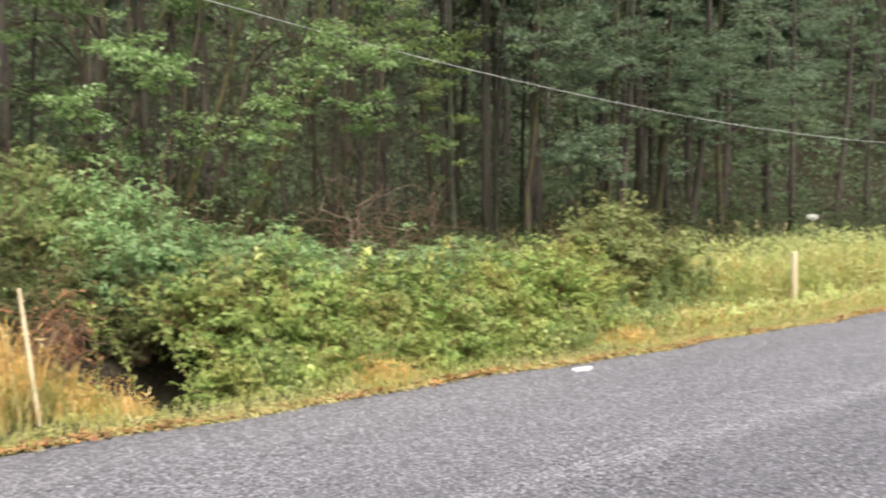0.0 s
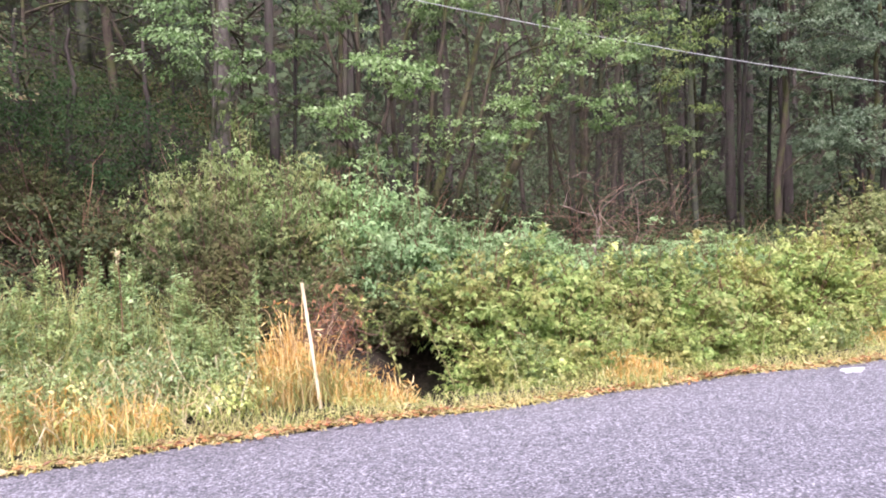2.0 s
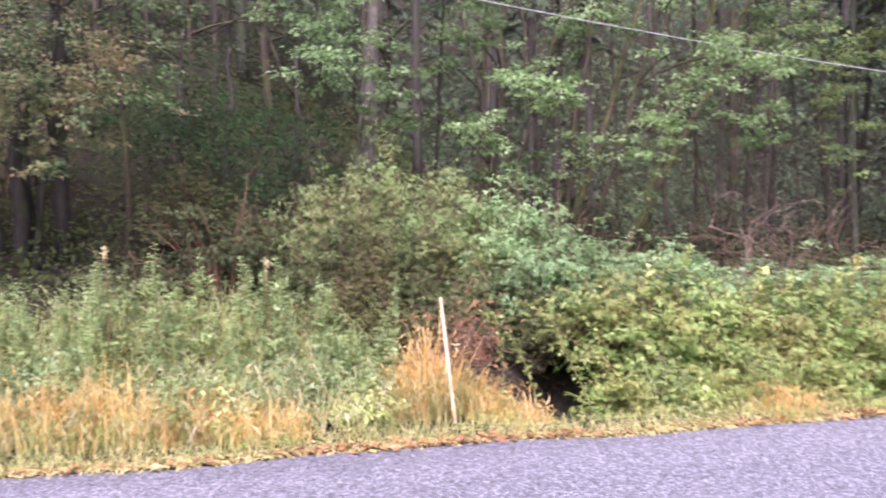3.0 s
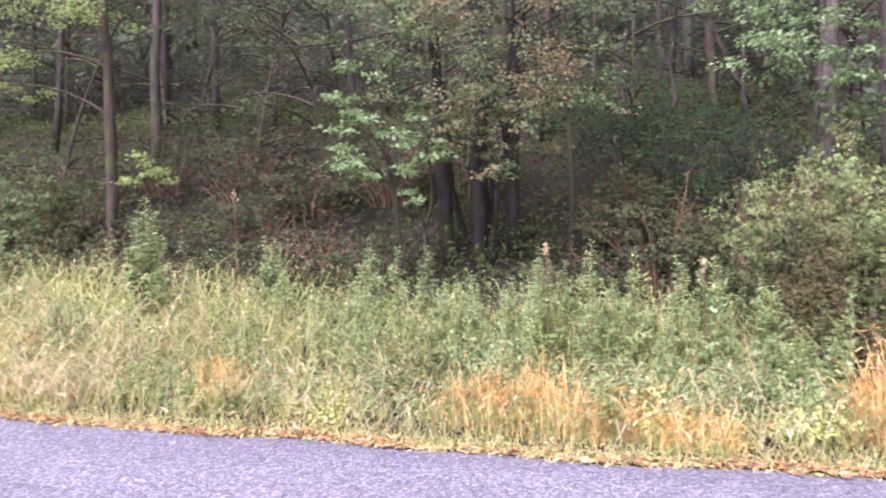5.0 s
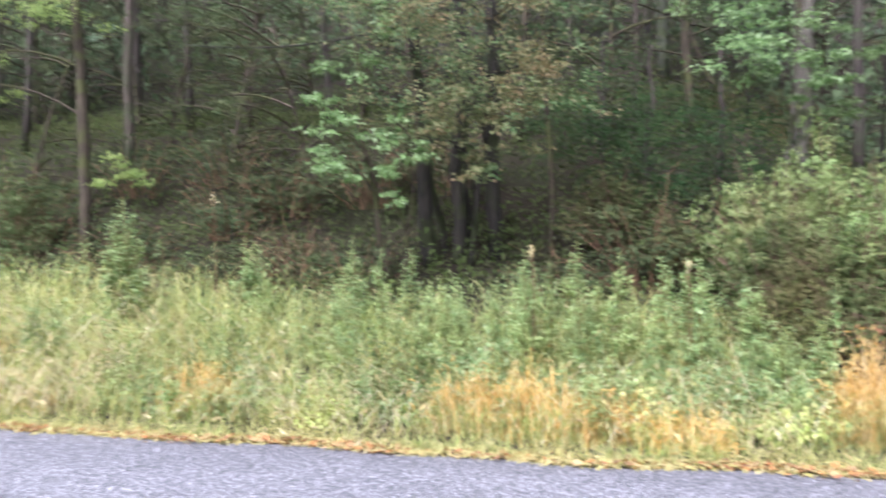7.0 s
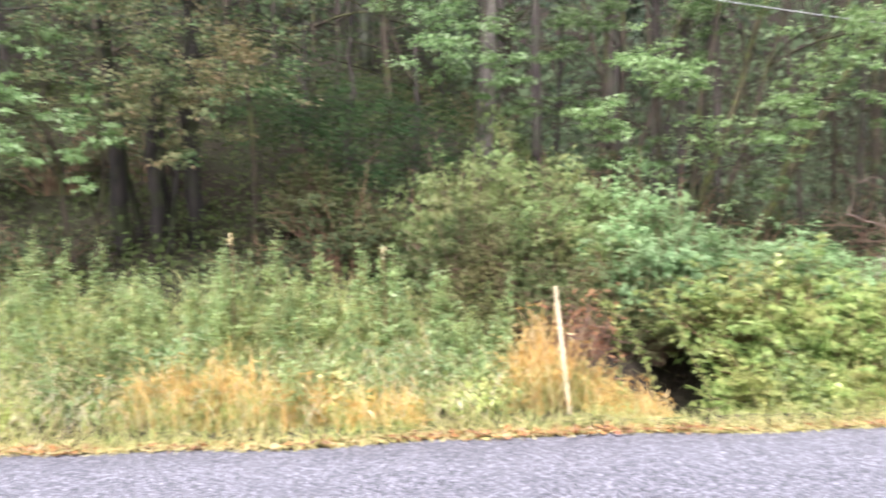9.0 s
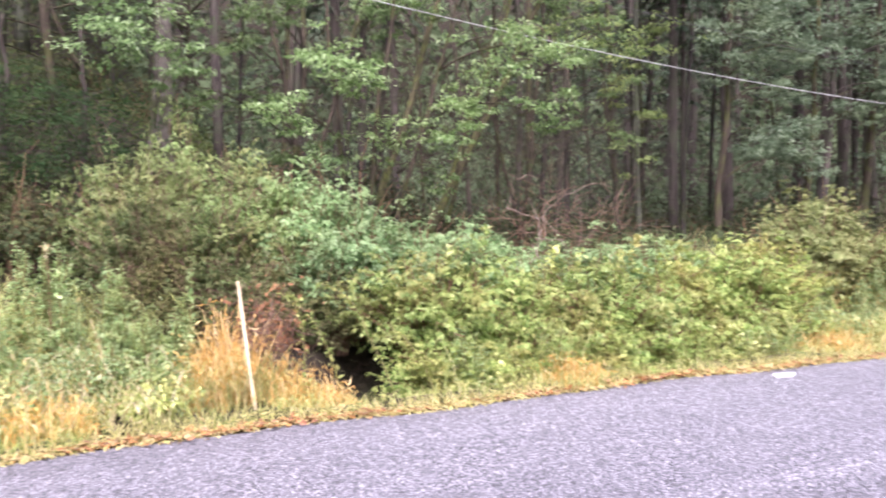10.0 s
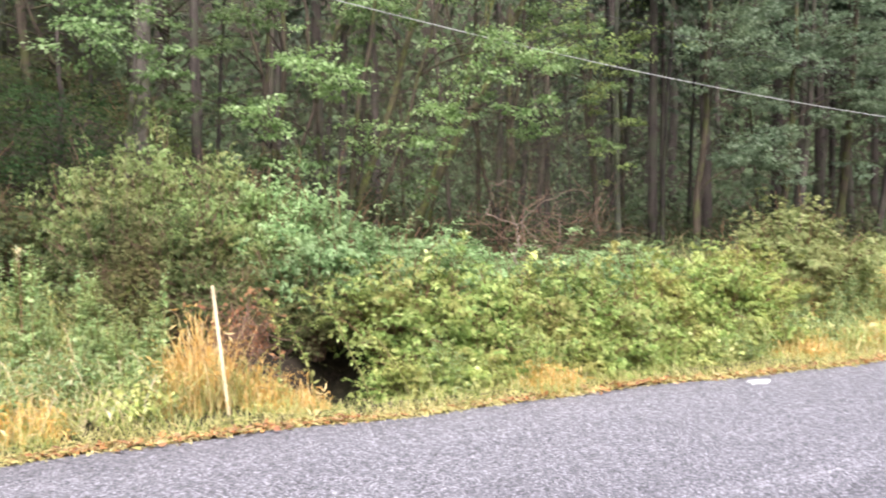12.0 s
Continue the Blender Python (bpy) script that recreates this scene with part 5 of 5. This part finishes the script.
# ---- understory, its leaves coloured as in shade ----
under = [bush("understory_bush", 1.1, 0.9, 1.3, 34, 42, 0.062, 140 + k, SHADE, CANE, "understory bush with olive and brown leaves darkened as in shade", "understory bushes", three=False, tufts=4, tier=0.11) for k in range(3)]
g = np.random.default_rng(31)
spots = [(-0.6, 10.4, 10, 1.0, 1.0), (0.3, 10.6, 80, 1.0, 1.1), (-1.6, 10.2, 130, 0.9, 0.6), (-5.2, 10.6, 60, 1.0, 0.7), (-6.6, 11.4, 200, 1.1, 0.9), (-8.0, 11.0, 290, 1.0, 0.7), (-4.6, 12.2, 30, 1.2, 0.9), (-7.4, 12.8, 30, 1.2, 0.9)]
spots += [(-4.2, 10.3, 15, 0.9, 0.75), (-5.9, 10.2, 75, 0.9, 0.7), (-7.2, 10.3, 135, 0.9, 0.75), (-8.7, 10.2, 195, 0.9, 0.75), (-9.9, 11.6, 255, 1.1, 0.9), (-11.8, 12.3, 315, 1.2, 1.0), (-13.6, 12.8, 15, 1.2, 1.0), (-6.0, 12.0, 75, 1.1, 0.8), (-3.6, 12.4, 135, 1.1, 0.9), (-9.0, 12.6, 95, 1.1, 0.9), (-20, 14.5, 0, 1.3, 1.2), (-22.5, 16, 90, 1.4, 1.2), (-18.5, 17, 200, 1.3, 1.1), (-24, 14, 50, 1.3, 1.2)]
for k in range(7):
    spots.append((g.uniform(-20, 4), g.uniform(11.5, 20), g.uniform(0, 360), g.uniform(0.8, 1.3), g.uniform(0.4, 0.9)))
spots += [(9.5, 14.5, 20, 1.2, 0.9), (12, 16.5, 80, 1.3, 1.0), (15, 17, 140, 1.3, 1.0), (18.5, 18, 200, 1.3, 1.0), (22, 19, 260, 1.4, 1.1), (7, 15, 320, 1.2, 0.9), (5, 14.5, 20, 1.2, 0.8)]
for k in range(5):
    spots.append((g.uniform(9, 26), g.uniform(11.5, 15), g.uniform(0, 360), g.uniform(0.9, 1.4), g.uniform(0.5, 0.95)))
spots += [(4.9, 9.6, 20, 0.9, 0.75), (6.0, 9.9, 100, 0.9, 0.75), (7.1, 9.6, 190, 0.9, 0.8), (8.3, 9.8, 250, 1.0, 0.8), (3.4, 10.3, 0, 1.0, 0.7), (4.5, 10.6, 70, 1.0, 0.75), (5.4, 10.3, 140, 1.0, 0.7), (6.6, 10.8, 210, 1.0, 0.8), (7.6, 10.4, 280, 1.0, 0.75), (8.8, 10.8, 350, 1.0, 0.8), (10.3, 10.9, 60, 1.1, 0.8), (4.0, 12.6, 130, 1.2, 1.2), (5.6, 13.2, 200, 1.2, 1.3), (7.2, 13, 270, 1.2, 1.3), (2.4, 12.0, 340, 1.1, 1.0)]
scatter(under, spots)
midbush = [bush("snowberry_bush", 1.2, 1.0, 1.7, 80, 60, 0.07, 150 + k, SNOWBERRY, CANE, "broad-leaved green bush at the wood edge", "wood edge bushes", three=False, tufts=5, tier=0.1) for k in range(2)]
scatter(midbush, [(-14.5, 11.2, 0, 1.0, 1.25), (-12.9, 11.0, 80, 0.95, 1.22), (-11.4, 10.8, 160, 0.95, 1.12), (-10.2, 10.9, 250, 0.75, 1.05), (-16.5, 11.6, 240, 1.1, 1.1), (-18.5, 11.5, 30, 1.1, 1.1)])

# ---- the forest ----
firs = [conifer(17 - k, 0.16 - 0.015 * k, 600 + k, 4.2 + 0.9 * k, "tall forest conifer with bare lower trunk and drooping boughs") for k in range(4)]
spots = [(-17.6, 15.5, 0, 1.3, 1), (-16.6, 16.2, 90, 1.0, 1), (-11.4, 16, 30, 0.9, 1), (-0.65, 19, 60, 0.85, 1), (4.9, 16, 100, 0.75, 1), (6.1, 16, 140, 0.7, 1), (5.6, 16.6, 10, 0.7, 1), (3.9, 15.2, 200, 0.6, 1),
         (12.15, 15, 20, 0.68, 1), (12.9, 15.6, 60, 0.45, 0.9), (13.65, 15, 150, 0.95, 1.05), (17.3, 15.2, 100, 1.2, 1), (21, 20, 60, 1.2, 1.1), (24, 20, 20, 1.0, 1), (24.2, 19, 70, 1.0, 1), (30.7, 22, 0, 1.2, 1), (33.3, 22, 10, 1.2, 1), (2.4, 14.6, 0, 0.6, 0.9), (8.6, 15.5, 33, 0.6, 0.9)]
g = np.random.default_rng(77)
for k in range(10):
    spots.append((g.uniform(-30, 3), g.uniform(17, 26), g.uniform(0, 360), g.uniform(0.6, 1.0), g.uniform(0.8, 1)))
scatter(firs, spots)
spots = []
for k in range(27):
    x = g.uniform(-38, 55)
    spots.append((x, g.uniform(20, 42) + max(0, x - 25) * 0.25, g.uniform(0, 360), g.uniform(0.7, 1.3), g.uniform(0.9, 1.2)))
scatter([conifer(18 - k, 0.17, 620 + k, 2.6 + 1.0 * k, "distant dark conifer deep in the woods", thin=0.4, fine_to=11) for k in range(3)], spots)
alders = [broadleaf(11 + k, 0.1, 700 + k, 2.5, 16, 160, 0.088, "forest-edge broadleaf tree with dense grey-green leaves", BARK) for k in range(3)]
spots = [(11.6, 18.5, 0, 0.9, 0.9), (14.6, 13.4, 50, 0.9, 0.8), (17.3, 13.6, 20, 0.9, 0.8), (24, 15, 170, 1, 0.9), (32, 16, 40, 1, 0.9), (-13, 14.5, 60, 0.8, 0.8), (-6.5, 15, 110, 0.8, 0.8), (15.6, 14.3, 70, 1, 1), (18.4, 15, 140, 1, 1), (22, 16, 200, 1.1, 1), (25.8, 17, 260, 1.1, 1), (-9.8, 15.5, 10, 0.8, 0.8), (-5, 18, 200, 0.9, 1), (29, 16.5, 30, 1.1, 1), (34, 18, 90, 1.2, 1.1), (20, 17.5, 300, 1, 1.2), (14, 19, 10, 1, 1.1),
         (-15.6, 13.5, 40, 0.9, 0.9), (-20, 13, 100, 1, 1), (-25, 13, 160, 1.1, 1)]
scatter(alders, spots)

sapling("forest_edge_tree", 14.3, 13.6, [(0, 0, 7.5, 0.3, -0.2, 0.07)],
        [(12.9, 12.8, 2.6, 0.7, 330), (13.4, 12.8, 2.2, 0.6, 240), (13.6, 12.9, 3.0, 0.6, 260), (15.9, 13, 3.8, 0.55, 240), (15.2, 13, 3.3, 0.5, 200), (14.2, 13, 4.4, 0.7, 280), (15, 13, 5.2, 0.9, 300), (13.2, 13, 5.4, 0.8, 280)],
        CANOPY, MOSSY, 0.12, "forest-edge tree with tiers of glossy grey-green leaves", seed=508)
sapling("forest_edge_tree", 19.0, 13.8, [(0, 0, 8, -0.4, -0.2, 0.08)],
        [(18.3, 13, 4.9, 0.8, 320), (17.6, 13, 4.4, 0.6, 260), (20.1, 13, 3.5, 0.6, 260), (19.3, 13, 4.0, 0.7, 280), (20.6, 13.2, 4.8, 0.9, 320), (18.8, 13, 6.0, 1.0, 340), (21.5, 13.2, 3.9, 0.8, 280), (19.7, 13.1, 2.7, 0.6, 200)],
        CANOPY, MOSSY, 0.12, "forest-edge tree with tiers of glossy grey-green leaves", seed=509)



def pole_tree(x, y, r, h, lean, bark, label, seed):
    """A straight young trunk of the dense wood: bare below with dead twigs, a thin crown at its top."""
    g = np.random.default_rng(seed)
    z0 = float(ground_height(x, y)) - 0.1
    ob = thing("pole_tree", x, y, z0, label, "tree", "slender wood trunks")
    p = curve_points((0, 0, 0), (lean, g.normal(0, 0.2), h), (g.normal(0, 0.12), g.normal(0, 0.08), 0), 16)
    p[1:, :2] += g.normal(0, 0.012, (15, 2))
    mesh_from("trunk", *tube(p, r, r * 0.4, 9, 0.05, g), bark, ob, smooth=True)
    twigs, pos = [], []
    for _ in range(24):
        k, a, ln = g.integers(2, 13), g.uniform(0, 6.28), g.uniform(0.3, 1.2)
        e = p[k] + np.array([math.cos(a) * ln, math.sin(a) * ln, g.uniform(-0.4, 0.3)])
        twigs.append(tube(curve_points(p[k], e, (0, 0, 0.06), 4), 0.009, 0.002, 3))
    mesh_from("dead_wood", *join(*twigs), bark, ob, kind="stuff")
    # Crown above the view, added to block the sky.
    n = 220
    t = g.uniform(0, 1, n)
    pos = p[11] + (p[15] - p[11]) * t[:, None] + g.normal(0, 0.7, (n, 3)) * (1.1 - t)[:, None] * [1, 1, 0.4]
    s = g.uniform(0.25, 0.5, n)
    mesh_from("crown", *slips(pos, g.normal(0, 1, (n, 3)) + [0, 0, -0.4], unit(g.normal(0, 0.4, (n, 3)) + [0, 0, 1]), s, s * 0.35), NEEDLES, ob, kind="stuff")


pole_tree(11.25, 15.0, 0.07, 12, 0.2, LICHEN_BARK, "tall trunk with pale green lichen at the wood edge", 900)
pole_tree(-0.6, 18.9, 0.13, 12, 0.1, LICHEN_BARK, "pale grey bare trunk in the wood", 901)
pole_tree(-9.83, 13.5, 0.1, 10, 0.15, POLE_BARK, "grey-brown bare trunk in the wood", 902)
g = np.random.default_rng(905)
for k in range(30):
    x = -3.0 + 21.0 * (k + g.uniform(-0.9, 0.9)) / 30
    y = g.uniform(12.9, 19.5)
    pole_tree(x, y, g.uniform(0.025, 0.075), g.uniform(9, 13), g.normal(0.4, 0.8), (POLE_BARK, MOSSY, DARK_BARK)[k % 3], "slender brown-grey trunk with dead lower twigs", 910 + k)

sapling("forest_edge_tree", 11.9, 13.4, [(0, 0, 8, 0.3, -0.3, 0.07)],
        [(11.3, 12.6, 4.67, 0.55, 200), (12.2, 12.6, 4.92, 0.65, 240), (13.2, 12.6, 4.4, 0.6, 220), (11.6, 12.7, 4.0, 0.5, 150), (12.6, 12.6, 3.55, 0.55, 200), (12.1, 12.5, 2.75, 0.5, 190), (12.9, 12.5, 2.4, 0.5, 180), (12.4, 12.8, 5.7, 0.9, 300), (11.2, 13, 5.9, 0.8, 240)],
        CANOPY, MOSSY, 0.11, "forest-edge tree with drooping grey-green foliage", seed=511)
sapling("forest_edge_tree", 16.3, 13.7, [(0, 0, 8.5, 0.2, -0.3, 0.09)],
        [(15.9, 13, 4.9, 0.7, 300), (16.2, 12.7, 3.65, 0.65, 280), (16.9, 12.9, 4.2, 0.6, 240), (14.7, 13, 4.9, 0.65, 220), (17.4, 13, 5.3, 0.8, 300), (16.0, 13, 5.9, 0.9, 300), (17.2, 12.8, 3.2, 0.5, 180)],
        CANOPY, MOSSY, 0.12, "forest-edge tree with drooping grey-green foliage", seed=512)
# Bright leaf colour here stands in for light coming through the wood.
sapling("back_lit_tree", 10.9, 15.3, [(0, 0, 9, -0.3, 0.2, 0.05)],
        [(10.1, 14.5, 5.0, 0.8, 170), (11.2, 14.7, 4.7, 0.7, 150), (11.8, 14.9, 5.3, 0.8, 160), (10.7, 14.8, 3.9, 0.6, 120), (11.5, 15, 3.2, 0.55, 100), (11.0, 14.8, 2.5, 0.5, 80), (9.4, 14.6, 5.3, 0.8, 160)],
        GLOWLEAF, MOSSY, 0.12, "yellow-green tree between the trunks, coloured bright as if backlit", seed=513)

low_trees = [broadleaf(4.2 + 0.5 * k, 0.04, 720 + k, 0.2, 16, 150, 0.058, "low leafy sapling on the bank, leaves coloured as in shade", MOSSY, SHADE) for k in range(3)]
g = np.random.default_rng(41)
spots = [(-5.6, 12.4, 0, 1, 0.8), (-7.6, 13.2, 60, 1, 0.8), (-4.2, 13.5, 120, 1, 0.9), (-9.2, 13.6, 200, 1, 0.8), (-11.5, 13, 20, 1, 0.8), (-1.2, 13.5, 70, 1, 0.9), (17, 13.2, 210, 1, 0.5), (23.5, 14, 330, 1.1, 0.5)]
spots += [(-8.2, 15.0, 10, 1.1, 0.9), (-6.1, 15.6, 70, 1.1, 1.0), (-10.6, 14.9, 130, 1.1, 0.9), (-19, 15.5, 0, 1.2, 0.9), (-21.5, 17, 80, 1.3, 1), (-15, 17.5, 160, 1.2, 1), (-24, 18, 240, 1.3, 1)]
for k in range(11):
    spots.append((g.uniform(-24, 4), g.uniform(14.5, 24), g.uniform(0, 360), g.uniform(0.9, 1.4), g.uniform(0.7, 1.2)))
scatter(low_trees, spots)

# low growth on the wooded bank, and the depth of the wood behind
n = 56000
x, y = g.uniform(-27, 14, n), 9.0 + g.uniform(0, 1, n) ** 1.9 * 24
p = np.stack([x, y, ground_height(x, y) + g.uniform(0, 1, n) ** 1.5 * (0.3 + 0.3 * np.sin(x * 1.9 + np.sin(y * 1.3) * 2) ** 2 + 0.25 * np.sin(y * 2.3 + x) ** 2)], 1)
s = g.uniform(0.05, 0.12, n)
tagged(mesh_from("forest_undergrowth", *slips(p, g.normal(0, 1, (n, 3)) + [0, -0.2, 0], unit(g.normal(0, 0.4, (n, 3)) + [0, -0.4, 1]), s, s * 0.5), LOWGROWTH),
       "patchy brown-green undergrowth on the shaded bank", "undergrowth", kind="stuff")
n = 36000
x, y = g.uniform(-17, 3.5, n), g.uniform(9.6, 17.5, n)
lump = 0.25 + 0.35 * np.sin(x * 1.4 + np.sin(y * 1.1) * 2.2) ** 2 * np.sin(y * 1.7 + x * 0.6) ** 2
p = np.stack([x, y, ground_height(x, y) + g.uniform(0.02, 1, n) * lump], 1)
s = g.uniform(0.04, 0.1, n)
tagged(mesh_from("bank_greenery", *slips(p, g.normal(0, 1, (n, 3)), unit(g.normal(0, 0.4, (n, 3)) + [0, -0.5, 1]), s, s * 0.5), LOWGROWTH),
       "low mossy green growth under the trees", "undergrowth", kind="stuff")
# Undergrowth between the trunks takes the same shade-darkened leaf colour.
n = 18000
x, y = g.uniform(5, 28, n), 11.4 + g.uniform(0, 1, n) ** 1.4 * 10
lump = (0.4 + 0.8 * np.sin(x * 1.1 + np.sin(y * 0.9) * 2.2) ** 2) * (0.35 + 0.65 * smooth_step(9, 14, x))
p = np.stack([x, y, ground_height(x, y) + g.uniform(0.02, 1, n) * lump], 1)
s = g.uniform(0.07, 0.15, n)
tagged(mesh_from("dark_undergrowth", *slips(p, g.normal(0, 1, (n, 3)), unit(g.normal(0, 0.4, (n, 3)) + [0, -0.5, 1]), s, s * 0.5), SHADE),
       "green undergrowth between the trunks, leaves darkened as in shade", "undergrowth", kind="stuff")
n = 34000
x, y = g.uniform(-34, 52, n), g.uniform(19, 46, n)
p = np.stack([x, y, ground_height(x, y) + g.uniform(0.0, 1, n) * (1.2 + 2.6 * np.sin(x * 0.5 + np.sin(y * 0.4) * 2) ** 2)], 1)
s = g.uniform(0.18, 0.4, n)
tagged(mesh_from("distant_undergrowth", *slips(p, g.normal(0, 1, (n, 3)), unit(g.normal(0, 0.4, (n, 3)) + [0, -0.6, 1]), s, s * 0.5), DISTANT),
       "green undergrowth deep between the trees", "undergrowth", kind="stuff")
n = 45000
a = g.uniform(-1.15, 1.15, n)
d = g.uniform(42, 60, n)
x, y = np.sin(a) * d * 1.1 + 6, np.cos(a) * d
x, y = x, np.maximum(y, 21)
p = np.stack([x, y, ground_height(x, y) + g.uniform(0, 1, n) ** 1.7 * 22], 1)
s = g.uniform(0.3, 0.75, n)
tagged(mesh_from("far_woods", *slips(p, g.normal(0, 1, (n, 3)) + [0, 0, -0.6], unit(g.normal(0, 0.6, (n, 3)) + [0, -0.7, 0.7]), s, s * 0.5), DISTANT),
       "dense dark woodland in the distance", "woods", kind="stuff")
